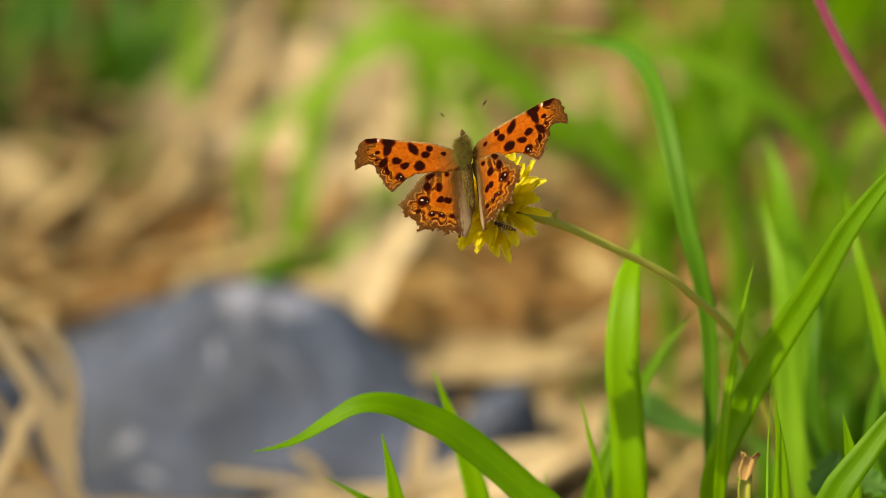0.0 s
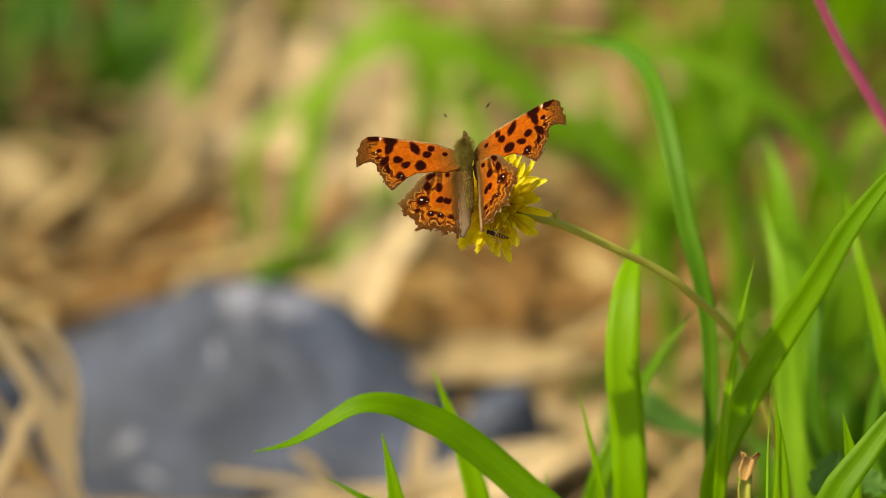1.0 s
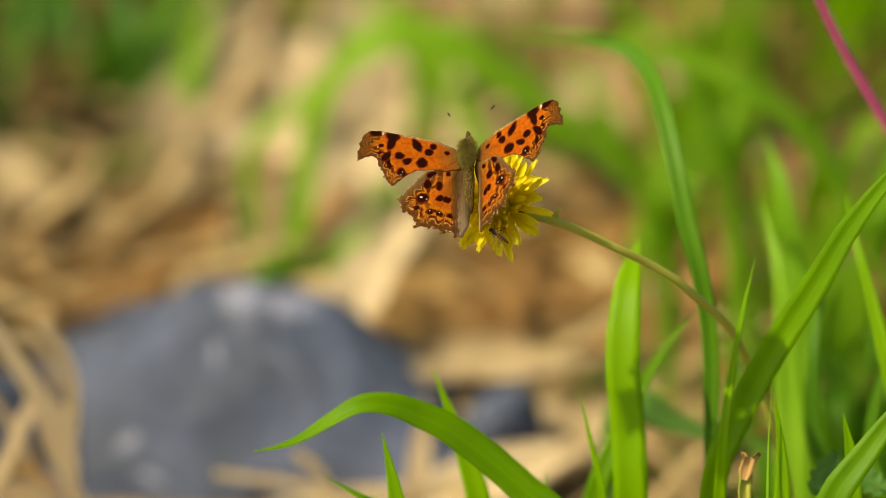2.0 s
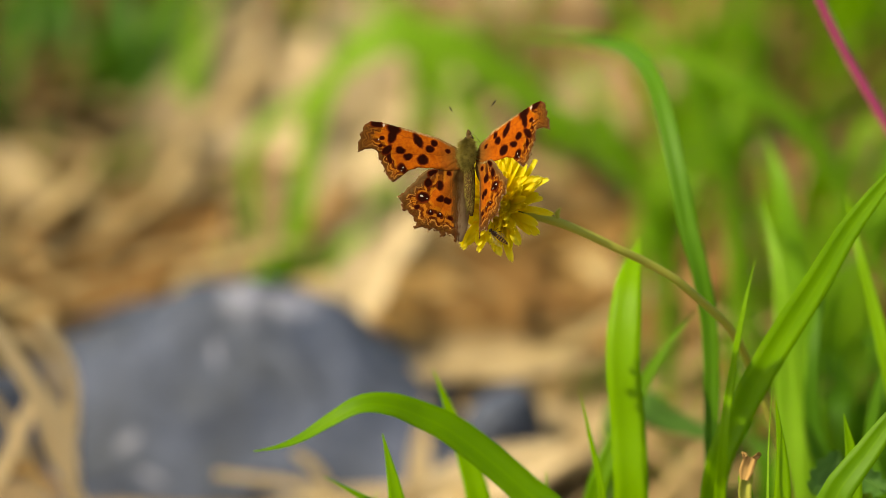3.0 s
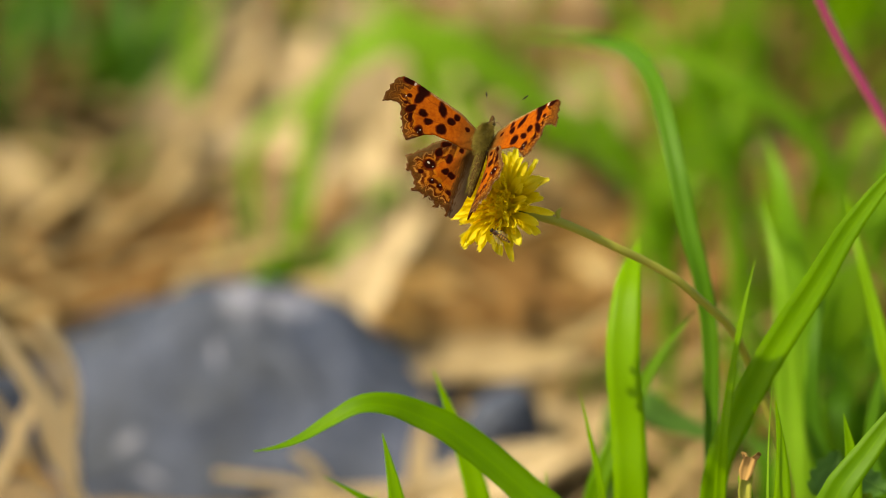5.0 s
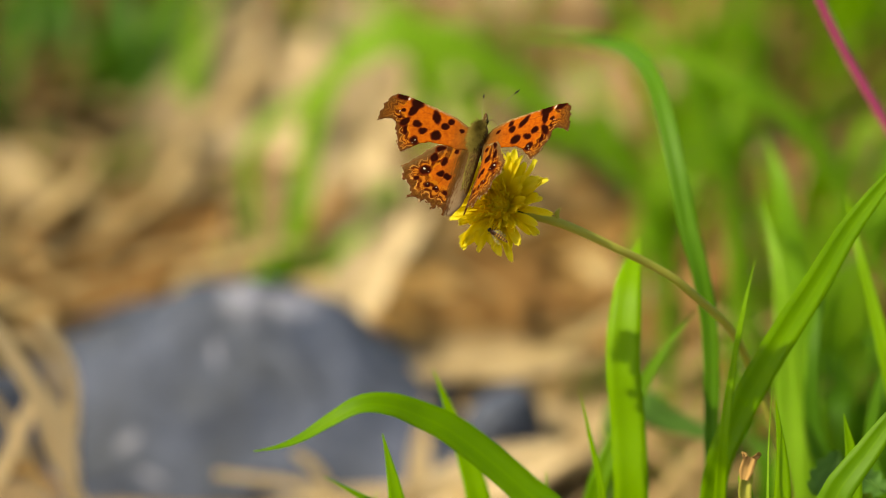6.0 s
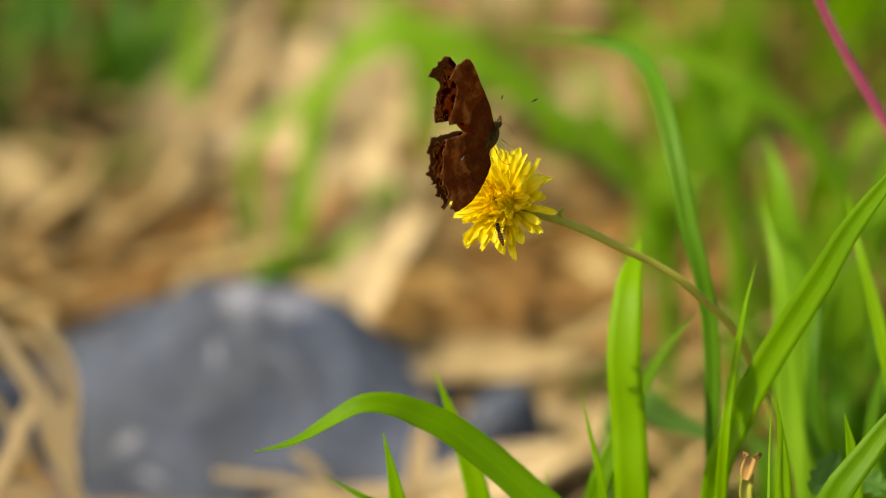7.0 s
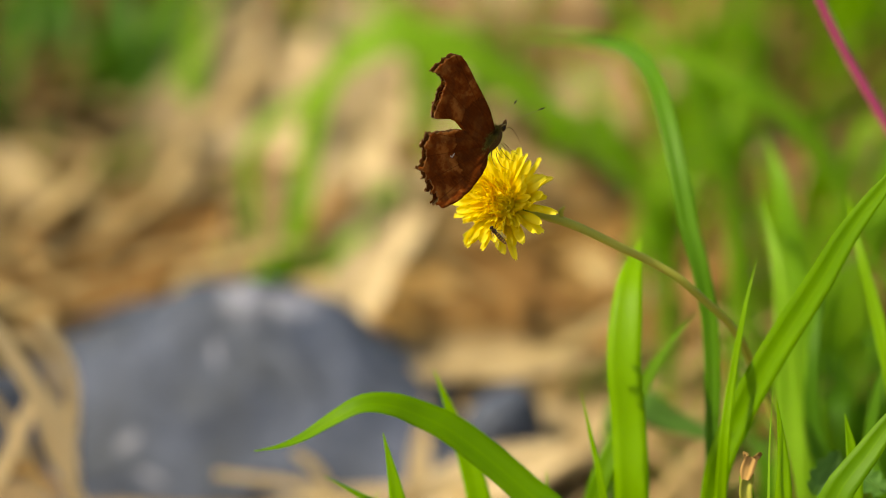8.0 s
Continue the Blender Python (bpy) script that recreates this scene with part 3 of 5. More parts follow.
mid = grass_plant((0.045, 0.03, -0.004), "upright green grass behind the flower stem")
blade(mid, [(0.0437, 0.0142, 0.0909), (0.0428, 0.0209, 0.1094), (0.0417, 0.0254, 0.1216), (0.0421, 0.0309, 0.1308), (0.0431, 0.0378, 0.1380), (0.0446, 0.0464, 0.1412), (0.0461, 0.0555, 0.1430)],
      0.0082, label="broad bright green blade standing upright", fold=0.2, tip=0.20)
blade(mid, [(0.0625, 0.0244, 0.0867), (0.0626, 0.0312, 0.1053), (0.0626, 0.0357, 0.1177), (0.0617, 0.0402, 0.1301), (0.0596, 0.0438, 0.1400), (0.0572, 0.0488, 0.1480), (0.0547, 0.0571, 0.1591), (0.0519, 0.0692, 0.1689), (0.0495, 0.0796, 0.1739), (0.0454, 0.0958, 0.1746), (0.0368, 0.1301, 0.1666), (0.0221, 0.1688, 0.1560)],
      0.0062, GRASS_DEEP, "tall deep green blade bending over at the top", fold=0.5, tip=0.58, base=0.05, swell=0.72)
blade(mid, [(0.0639, 0.0029, 0.1095), (0.0654, 0.0078, 0.1229), (0.0683, 0.0135, 0.1387), (0.0715, 0.0201, 0.1508)], 0.0028)
blade(mid, [(0.0369, 0.0031, 0.0955), (0.0341, 0.0080, 0.1089), (0.0311, 0.0125, 0.1213)], 0.0024)
blade(mid, [(0.0354, 0.0360, 0.0834), (0.0431, 0.0426, 0.1015), (0.0500, 0.0473, 0.1146), (0.0590, 0.0513, 0.1256)], 0.0052)
blade(mid, [(0.0471, 0.1200, 0.0759), (0.0542, 0.1200, 0.0720), (0.0626, 0.1200, 0.0684), (0.0725, 0.1200, 0.0649)], 0.0105, BLUE_LEAF, "bluish green leaf low in the grass", root=(0.050, 0.16, -0.004))
blade(mid, [(0.0407, 0.0355, 0.0822), (0.0400, 0.0392, 0.0921), (0.0373, 0.0423, 0.1009)], 0.0030)

side = grass_plant((0.075, 0.02, -0.004), "long green grass slanting outward")
blade(side, [(0.0627, 0.0081, 0.1004), (0.0679, 0.0102, 0.1150), (0.0759, 0.0108, 0.1312), (0.0853, 0.0104, 0.1477), (0.0923, 0.0108, 0.1606), (0.1025, 0.0107, 0.1748), (0.1143, 0.0100, 0.1874)],
      0.0070, label="long green blade slanting upward with a pale midrib", fold=0.4, tip=0.3, base=0.2, swell=0.6)
blade(side, [(0.0870, -0.0274, 0.1080), (0.0946, -0.0234, 0.1190), (0.1035, -0.0194, 0.1301), (0.1139, -0.0125, 0.1403)], 0.0080, label="broad yellow-green blade slanting outward", fold=0.35)
blade(side, [(0.0765, -0.0200, 0.1050), (0.0765, -0.0165, 0.1146), (0.0749, -0.0116, 0.1280)], 0.0072, label="folded pointed blade", fold=0.15, tip=0.42)
blade(side, [(0.0730, -0.0219, 0.1057), (0.0732, -0.0171, 0.1189), (0.0740, -0.0124, 0.1318)], 0.0009, GRASS_PALE, "pale edge of a folded blade", fold=0.3, tip=0.4)
blade(side, [(0.0925, -0.0126, 0.1019), (0.0931, -0.0095, 0.1104), (0.0908, -0.0052, 0.1222)], 0.0066, fold=0.4, tip=0.25)
blade(side, [(0.1130, 0.0263, 0.0860), (0.1064, 0.0344, 0.1083), (0.1008, 0.0472, 0.1289), (0.0967, 0.0573, 0.1421), (0.0951, 0.0704, 0.1488)], 0.0042, label="pale green blade curving upward")
blade(side, [(0.0683, -0.0165, 0.1029), (0.0680, -0.0151, 0.1068), (0.0686, -0.0136, 0.1109), (0.0693, -0.0127, 0.1133)], 0.0030, STEM, "withered sheath, green below", fold=0.8, turn=(0, 20), tip=0.02)
blade(side, [(0.0699, -0.0147, 0.1021), (0.0694, -0.0132, 0.1063), (0.0689, -0.0121, 0.1093), (0.0684, -0.0109, 0.1126)], 0.0034, GRASS, fold=0.8, turn=(0, -30), tip=0.02)
blade(side, [(0.0683, -0.0146, 0.1111), (0.0686, -0.0141, 0.1124), (0.0690, -0.0137, 0.1136), (0.0693, -0.0133, 0.1148)], 0.0032, TAN_LEAF, "withered papery top of the sheath",
      fold=0.5, turn=(0, 25), tip=0.02, base=0.6, root=(0.0680, -0.0151, 0.1099), name="frayed_top")
for dx, lean, w in ((-8, -2, 0.0011), (8, 12, 0.0013)):
    tip_at = Vector((0.0691, -0.0134, 0.1145)) + Vector((dx * 0.00013, 0, 0)) - side.location
    bm = bmesh.new()
    add_blade(bm, smooth_path([tip_at, tip_at + Vector((lean * 0.00004, -0.0004, 0.0006)), tip_at + Vector((lean * 0.00009, 0.0004, 0.0009)),
                               tip_at + Vector((lean * 0.00014, 0.0006, 0.0004))], 4), w, TO_EYE, 0.9, (0, 60), 0.3)
    part("frayed_tip", bm, TAN_LEAF, side, "frayed brown tip of the sheath")

# ---- broad grass farther back ----
far = grass_plant((0.03, 0.37, -0.004), "broad soft green grass far behind the flower")
blade(far, [(0.1120, 0.2600, 0.0688), (0.1024, 0.2600, 0.0897), (0.0900, 0.2600, 0.1049), (0.0717, 0.2600, 0.1160), (0.0521, 0.2600, 0.1224), (0.0295, 0.2600, 0.1255), (0.0114, 0.2600, 0.1266)], 0.0062, GRASS_PALE, tip=0.5)
blade(far, [(0.0660, 0.3700, 0.0255), (0.0577, 0.3700, 0.0428), (0.0430, 0.3700, 0.0573), (0.0252, 0.3700, 0.0710), (0.0058, 0.3700, 0.0829), (-0.0135, 0.3700, 0.0896), (-0.0311, 0.3700, 0.0955)], 0.0095, GRASS_PALE, tip=0.4, base=0.2, swell=0.7)
blade(far, [(-0.0436, 0.3600, 0.0153), (-0.0410, 0.3600, 0.0343), (-0.0385, 0.3600, 0.0548), (-0.0346, 0.3600, 0.0727), (-0.0246, 0.3600, 0.0895), (-0.0086, 0.3600, 0.1013)], 0.0070, GRASS_PALE, tip=0.3)
blade(far, [(0.0156, 0.3900, 0.0737), (-0.0023, 0.3900, 0.0840), (-0.0185, 0.3900, 0.0797), (-0.0300, 0.3900, 0.0720), (-0.0415, 0.3900, 0.0625), (-0.0522, 0.3900, 0.0522), (-0.0588, 0.3900, 0.0418)], 0.0095, GRASS_PALE, tip=0.5, root=(0.050, 0.50, -0.004))
blade(far, [(-0.0490, 0.3500, 0.0191), (-0.0457, 0.3500, 0.0311), (-0.0411, 0.3500, 0.0430), (-0.0343, 0.3500, 0.0515)], 0.0050, GRASS_PALE, tip=0.5)
blade(far, [(-0.0361, 0.3500, 0.0225), (-0.0296, 0.3500, 0.0319), (-0.0199, 0.3500, 0.0388), (-0.0103, 0.3500, 0.0439)], 0.0050, GRASS_PALE, tip=0.5)
blade(far, [(-0.0550, 0.3700, 0.0428), (-0.0557, 0.3700, 0.0531), (-0.0507, 0.3700, 0.0642), (-0.0393, 0.3700, 0.0752)], 0.0050, GRASS_PALE, tip=0.5)
blade(far, [(-0.0139, 0.4104, 0.0302), (-0.0221, 0.3981, 0.0258), (-0.0300, 0.3765, 0.0249), (-0.0360, 0.3444, 0.0246)], 0.0050, GRASS_PALE, tip=0.4)
for x, lean, w, m in ((8, 25, 0.012, GRASS_DEEP), (45, -10, 0.010, GRASS_DEEP), (95, 20, 0.007, DEAD_LEAF), (150, -15, 0.010, GRASS_DEEP), (215, 30, 0.010, GRASS_DEEP), (265, -20, 0.008, GRASS_DEEP)):
    at = Vector((-0.1350, 0.4764, 0.0069)).lerp((0.1350, 0.4764, 0.0069), x / 1568)
    blade(far, [at + Vector((0, 0.02, 0)), at + Vector((lean * 0.0002, 0.03, 0.022)), at + Vector((lean * 0.0005, 0.05, 0.044)), at + Vector((lean * 0.0009, 0.08, 0.062))], w, m, tip=0.5)
blade(far, [(-0.0533, 0.3353, 0.0288), (-0.0489, 0.3369, 0.0331), (-0.0441, 0.3383, 0.0370)], 0.0060, GRASS_PALE, tip=0.5)
blade(far, [(-0.0230, 0.3345, 0.0265), (-0.0206, 0.3367, 0.0325), (-0.0158, 0.3389, 0.0385)], 0.0080, GRASS_PALE, tip=0.5)
blade(far, [(0.0899, 0.1051, 0.0686), (0.0864, 0.1127, 0.0895), (0.0850, 0.1184, 0.1052), (0.0826, 0.1241, 0.1209)], 0.012, GRASS_PALE, tip=0.5)
blade(far, [(-0.0757, 0.3726, 0.0141), (-0.0741, 0.3743, 0.0187), (-0.0717, 0.3765, 0.0249)], 0.010, GRASS_PALE, tip=0.5)
blade(far, [(0.0896, 0.1323, 0.0850), (0.0868, 0.1391, 0.1035), (0.0847, 0.1463, 0.1234), (0.0803, 0.1606, 0.1334)], 0.010, GRASS_PALE, tip=0.5)
blade(far, [(0.0842, 0.0633, 0.0707), (0.0832, 0.0726, 0.0962), (0.0811, 0.0818, 0.1217), (0.0766, 0.0982, 0.1375)], 0.0085, GRASS_PALE, tip=0.5)
# two blades in deep green, to darken the shaded gap among the bright ones
blade(far, [(0.0937, 0.0540, 0.0745), (0.0884, 0.0605, 0.0923), (0.0884, 0.0669, 0.1100), (0.0916, 0.0828, 0.1242)], 0.0056, GRASS_DEEP, tip=0.5)
blade(far, [(0.1031, 0.0355, 0.0822), (0.1005, 0.0405, 0.0959), (0.1025, 0.0451, 0.1084), (0.1084, 0.0510, 0.1246)], 0.0050, GRASS_DEEP, tip=0.5)
blade(far, [(-0.1374, 0.5378, 0.0003), (-0.1374, 0.5421, 0.0120), (-0.1356, 0.5481, 0.0287), (-0.1285, 0.5554, 0.0487)], 0.012, GRASS_DEEP, tip=0.5)
blade(far, [(-0.1257, 0.5812, 0.0026), (-0.1275, 0.5843, 0.0111), (-0.1311, 0.5886, 0.0230), (-0.1383, 0.5930, 0.0349)], 0.014, GRASS, tip=0.4)
blade(far, [(-0.0782, 0.4852, 0.0312), (-0.0764, 0.4887, 0.0409), (-0.0730, 0.4935, 0.0539), (-0.0695, 0.4982, 0.0668)], 0.008, GRASS_PALE, tip=0.4)
blade(far, [(-0.0074, 0.4542, 0.0630), (-0.0142, 0.4560, 0.0678), (-0.0226, 0.4583, 0.0741), (-0.0310, 0.4611, 0.0820)], 0.010, GRASS_PALE, tip=0.4)
blade(far, [(0.0125, 0.4009, 0.0336), (0.0092, 0.4066, 0.0491), (-0.0007, 0.4122, 0.0646), (-0.0172, 0.4156, 0.0739), (-0.0370, 0.4156, 0.0739)], 0.006, GRASS_PALE, tip=0.4)
blade(far, [(0.0608, 0.2700, 0.0488), (0.0583, 0.2700, 0.0635), (0.0536, 0.2700, 0.0798), (0.0450, 0.2700, 0.0943), (0.0328, 0.2700, 0.1023)], 0.0050, GRASS_PALE, tip=0.4)
blade(far, [(0.0526, 0.3000, 0.0377), (0.0555, 0.3000, 0.0576), (0.0615, 0.3000, 0.0741), (0.0707, 0.3000, 0.0856)], 0.0048, GRASS_PALE, tip=0.5)
blade(far, [(0.0777, 0.2400, 0.0664), (0.0759, 0.2400, 0.0824), (0.0712, 0.2400, 0.0951), (0.0621, 0.2400, 0.1030)], 0.0045, GRASS_PALE, tip=0.5)
blade(far, [(-0.0040, 0.3925, 0.0103), (-0.0172, 0.3959, 0.0196), (-0.0304, 0.3953, 0.0181), (-0.0436, 0.3930, 0.0119)], 0.007, GRASS_PALE, tip=0.5)
blade(far, [(0.0450, 0.3659, -0.0043), (0.0565, 0.3770, 0.0264), (0.0744, 0.3837, 0.0448), (0.0891, 0.3921, 0.0678)], 0.007, GRASS_PALE, tip=0.5)


def pink_stem():
    root = Vector((0.155, 0.09, -0.004))
    pts = [root, (0.1243, 0.0762, 0.1209), (0.1162, 0.0836, 0.1412), (0.1081, 0.0888, 0.1554), (0.1013, 0.0929, 0.1666), (0.0959, 0.0961, 0.1755), (0.0895, 0.1007, 0.1882), (0.0838, 0.1053, 0.2009)]
    bm = bmesh.new()
    add_tube(bm, [p - root for p in smooth_path(pts, 8)], [0.0016, 0.0014, 0.0013, 0.0009], 10)
    weed = new("weed")
    weed.location = root
    tagged(weed, "tall weed with a magenta-red stem leaning over the grass", "weed")
    part("stem", bm, PINK, weed, "magenta-red stem")


pink_stem()

litter()
PALE, BROWN = "bleached beige dead leaf lying in the straw", "curled brown dead leaf lying in the straw"
for center, length, width, heading, tilt, curl, m, label in (
        ((-0.0747, 0.4834, 0.0300), 0.080, 0.026, 60, 0.6, 0.12, PALE_LEAF, PALE), ((-0.0503, 0.4703, 0.0200), 0.055, 0.034, 90, 0.7, 0.1, PALE_LEAF, PALE),
        ((-0.0185, 0.4676, 0.0200), 0.080, 0.050, 80, 0.25, 0.10, PALE_LEAF, PALE), ((-0.0062, 0.5950, 0.0200), 0.05, 0.022, 40, 0.6, 0.1, PALE_LEAF, PALE),
        ((-0.0235, 0.3144, 0.0340), 0.055, 0.015, 62, 0.6, 0.1, PALE_LEAF, PALE), ((0.0010, 0.3568, 0.0200), 0.060, 0.014, 20, 0.6, 0.2, DEAD_LEAF, BROWN), ((0.0106, 0.3459, 0.0180), 0.065, 0.013, -12, 0.6, 0.2, TAN_LEAF, BROWN),
        ((0.0026, 0.3398, 0.0160), 0.060, 0.010, 8, 0.6, 0.2, DEAD_LEAF, BROWN), ((0.0172, 0.3661, 0.0200), 0.060, 0.016, 35, 0.6, 0.2, TAN_LEAF, BROWN), ((0.0137, 0.3218, 0.0160), 0.060, 0.010, 14, 0.6, 0.2, DEAD_LEAF, BROWN),
        ((-0.0038, 0.3240, 0.0160), 0.050, 0.009, -20, 0.6, 0.2, TAN_LEAF, BROWN), ((0.0029, 0.5977, 0.0220), 0.060, 0.030, 30, 0.5, 0.1, PALE_LEAF, PALE), ((0.0338, 0.5977, 0.0220), 0.060, 0.030, 70, 0.5, 0.1, PALE_LEAF, PALE),
        ((0.0877, 0.5613, 0.0300), 0.060, 0.034, 60, 0.6, 0.1, TAN_LEAF, BROWN),
        ((0.0249, 0.3307, 0.0220), 0.055, 0.016, -30, 0.5, 0.2, DEAD_LEAF, BROWN), ((-0.1208, 0.4056, 0.0240), 0.050, 0.018, -50, 0.7, 0.1, PALE_LEAF, PALE),
        ((-0.0986, 0.3749, 0.0220), 0.060, 0.014, 30, 0.5, 0.15, TAN_LEAF, BROWN), ((-0.0898, 0.4677, 0.0100), 0.060, 0.020, 50, 0.4, 0.15, DEAD_LEAF, BROWN),
        ((0.0149, 0.2780, 0.0240), 0.060, 0.006, 5, 0.5, 0.1, PALE_LEAF, PALE), ((0.0503, 0.5239, 0.0200), 0.050, 0.020, 20, 0.6, 0.1, PALE_LEAF, PALE),
        ((0.0623, 0.3060, 0.0220), 0.050, 0.016, 70, 0.7, 0.1, TAN_LEAF, BROWN), ((-0.0610, 0.6046, 0.0140), 0.050, 0.026, 70, 0.6, 0.1, TAN_LEAF, BROWN),
        ((0.0299, 0.2463, 0.0120), 0.050, 0.016, 40, 0.5, 0.1, PALE_LEAF, PALE), ((0.0641, 0.2629, 0.0120), 0.050, 0.018, 10, 0.5, 0.15, DEAD_LEAF, BROWN),
        ((-0.0092, 0.4487, 0.0140), 0.060, 0.034, 70, 0.45, 0.1, PALE_LEAF, PALE), ((-0.0309, 0.5453, 0.0240), 0.080, 0.046, 75, 0.25, 0.1, PALE_LEAF, PALE),
        ((-0.0181, 0.5088, 0.0260), 0.090, 0.050, 60, 0.2, 0.08, PALE_LEAF, PALE), ((-0.0447, 0.5243, 0.0180), 0.060, 0.026, 95, 0.5, 0.1, PALE_LEAF, PALE),
        ((0.1118, 0.3206, 0.0300), 0.022, 0.018, 10, 0.9, 0.1, PALE_LEAF, PALE),
        ((-0.0066, 0.2251, 0.0140), 0.040, 0.005, 85, 0.7, 0.1, PALE_LEAF, PALE), ((-0.0375, 0.4212, 0.0140), 0.055, 0.030, 75, 0.7, 0.1, PALE_LEAF, PALE),
        ((-0.0615, 0.4433, 0.0240), 0.060, 0.028, 40, 0.6, 0.1, PALE_LEAF, PALE), ((-0.0256, 0.4065, 0.0140), 0.060, 0.020, 55, 0.7, 0.1, PALE_LEAF, PALE),
        ((-0.0556, 0.5397, 0.0240), 0.060, 0.026, 70, 0.6, 0.1, TAN_LEAF, BROWN), ((-0.1166, 0.4885, 0.0100), 0.070, 0.034, 70, 0.2, 0.2, DEAD_LEAF, BROWN),
        ((-0.1034, 0.5369, 0.0100), 0.070, 0.030, 40, 0.2, 0.2, DEAD_LEAF, BROWN), ((-0.1289, 0.5480, 0.0100), 0.070, 0.030, 80, 0.2, 0.2, DEAD_LEAF, BROWN),
        ((-0.1118, 0.4323, 0.0100), 0.070, 0.016, 20, 0.3, 0.2, TAN_LEAF, BROWN), ((-0.0786, 0.3654, 0.0220), 0.060, 0.024, 60, 0.3, 0.2, DEAD_LEAF, BROWN),
        ((-0.1158, 0.3382, 0.0260), 0.060, 0.010, 10, 0.5, 0.2, DEAD_LEAF, BROWN), ((-0.0947, 0.3313, 0.0260), 0.060, 0.010, 25, 0.5, 0.2, DEAD_LEAF, BROWN),
        ((0.0301, 0.3599, 0.0240), 0.060, 0.018, 30, 0.6, 0.15, TAN_LEAF, BROWN),
        ((0.0145, 0.2251, 0.0140), 0.050, 0.014, 20, 0.6, 0.1, PALE_LEAF, PALE), ((0.0310, 0.2650, 0.0120), 0.050, 0.012, -10, 0.6, 0.1, PALE_LEAF, PALE),
        ((0.0025, 0.3145, 0.0120), 0.050, 0.010, 12, 0.6, 0.1, PALE_LEAF, PALE), ((0.0444, 0.3451, 0.0140), 0.050, 0.020, 35, 0.6, 0.1, TAN_LEAF, BROWN),
        ((-0.0323, 0.4137, 0.0220), 0.060, 0.034, 65, 0.7, 0.1, PALE_LEAF, PALE), ((-0.0418, 0.3906, 0.0180), 0.050, 0.030, 80, 0.7, 0.1, PALE_LEAF, PALE),
        ((-0.0267, 0.3708, 0.0200), 0.060, 0.024, 40, 0.7, 0.1, PALE_LEAF, PALE), ((-0.0712, 0.5333, 0.0280), 0.070, 0.026, 65, 0.6, 0.12, PALE_LEAF, PALE),
        ((-0.0218, 0.2288, 0.0060), 0.050, 0.006, 12, 0.3, 0.1, PALE_LEAF, PALE),
        ((-0.0898, 0.5934, 0.0100), 0.070, 0.026, 65, 0.2, 0.2, DEAD_LEAF, BROWN), ((-0.1147, 0.6169, 0.0100), 0.070, 0.030, 50, 0.2, 0.2, DEAD_LEAF, BROWN)):
    dry_leaf(center, length, width, heading, tilt, curl, m, label)

for center, length, width, heading, tilt in (((0.0885, 0.0142, 0.0997), 0.012, 0.0062, 60, 0.8), ((0.0979, 0.0100, 0.0997), 0.010, 0.0056, 140, 0.7)):
    dry_leaf(center, length, width, heading, tilt, 0.15, BLUE_LEAF, "bluish green lobed weed leaf among the grass", "weed_leaf", 4, "weed leaves")

STALK = "long bent straw lying across the rock's edge"
for pts, w, m in (
        ([(-0.1159, 0.1600, 0.0836), (-0.1097, 0.1600, 0.0736), (-0.1039, 0.1600, 0.0636), (-0.0992, 0.1600, 0.0559), (-0.0962, 0.1600, 0.0466), (-0.0953, 0.1600, 0.0326)], 0.0066, PALE_LEAF),
        ([(-0.1030, 0.1700, 0.0783), (-0.0982, 0.1700, 0.0721), (-0.0953, 0.1700, 0.0628), (-0.0952, 0.1700, 0.0520), (-0.0960, 0.1700, 0.0410), (-0.0939, 0.1700, 0.0277)], 0.0044, PALE_LEAF),
        ([(-0.1037, 0.1650, 0.0617), (-0.1021, 0.1650, 0.0524), (-0.0991, 0.1650, 0.0430), (-0.0961, 0.1650, 0.0368), (-0.0919, 0.1650, 0.0289)], 0.0046, PALE_LEAF),
        ([(-0.1036, 0.1720, 0.0590), (-0.1084, 0.1720, 0.0488), (-0.1124, 0.1720, 0.0394), (-0.1181, 0.1720, 0.0292)], 0.005, PALE_LEAF),
        ([(-0.1094, 0.1780, 0.0722), (-0.1046, 0.1780, 0.0697), (-0.1007, 0.1780, 0.0621), (-0.0991, 0.1780, 0.0543)], 0.0036, PALE_LEAF),
        ([(-0.1174, 0.1820, 0.0535), (-0.1112, 0.1820, 0.0441), (-0.1062, 0.1820, 0.0330), (-0.1047, 0.1820, 0.0219)], 0.0036, PALE_LEAF),
        ([(-0.1175, 0.1760, 0.0347), (-0.1101, 0.1760, 0.0361), (-0.1029, 0.1760, 0.0329), (-0.0975, 0.1760, 0.0276)], 0.003, TAN_LEAF),
        ([(-0.0596, 0.1900, 0.0285), (-0.0463, 0.1900, 0.0266), (-0.0331, 0.1900, 0.0247), (-0.0198, 0.1900, 0.0222)], 0.0032, PALE_LEAF),
        ([(-0.0384, 0.1700, 0.0426), (-0.0326, 0.1700, 0.0379), (-0.0290, 0.1700, 0.0316)], 0.0036, PALE_LEAF)):
    bm = bmesh.new()
    path = smooth_path(pts, 6)
    mid_at = path[len(path) // 2].copy()
    add_blade(bm, [p - mid_at for p in path], w * 0.8, TO_EYE, 0.3, tip=0.2)
    ob = mesh_object("straw_stalk", bm, m)
    ob.location = mid_at
    tagged(ob, STALK, "straw", "long straws")

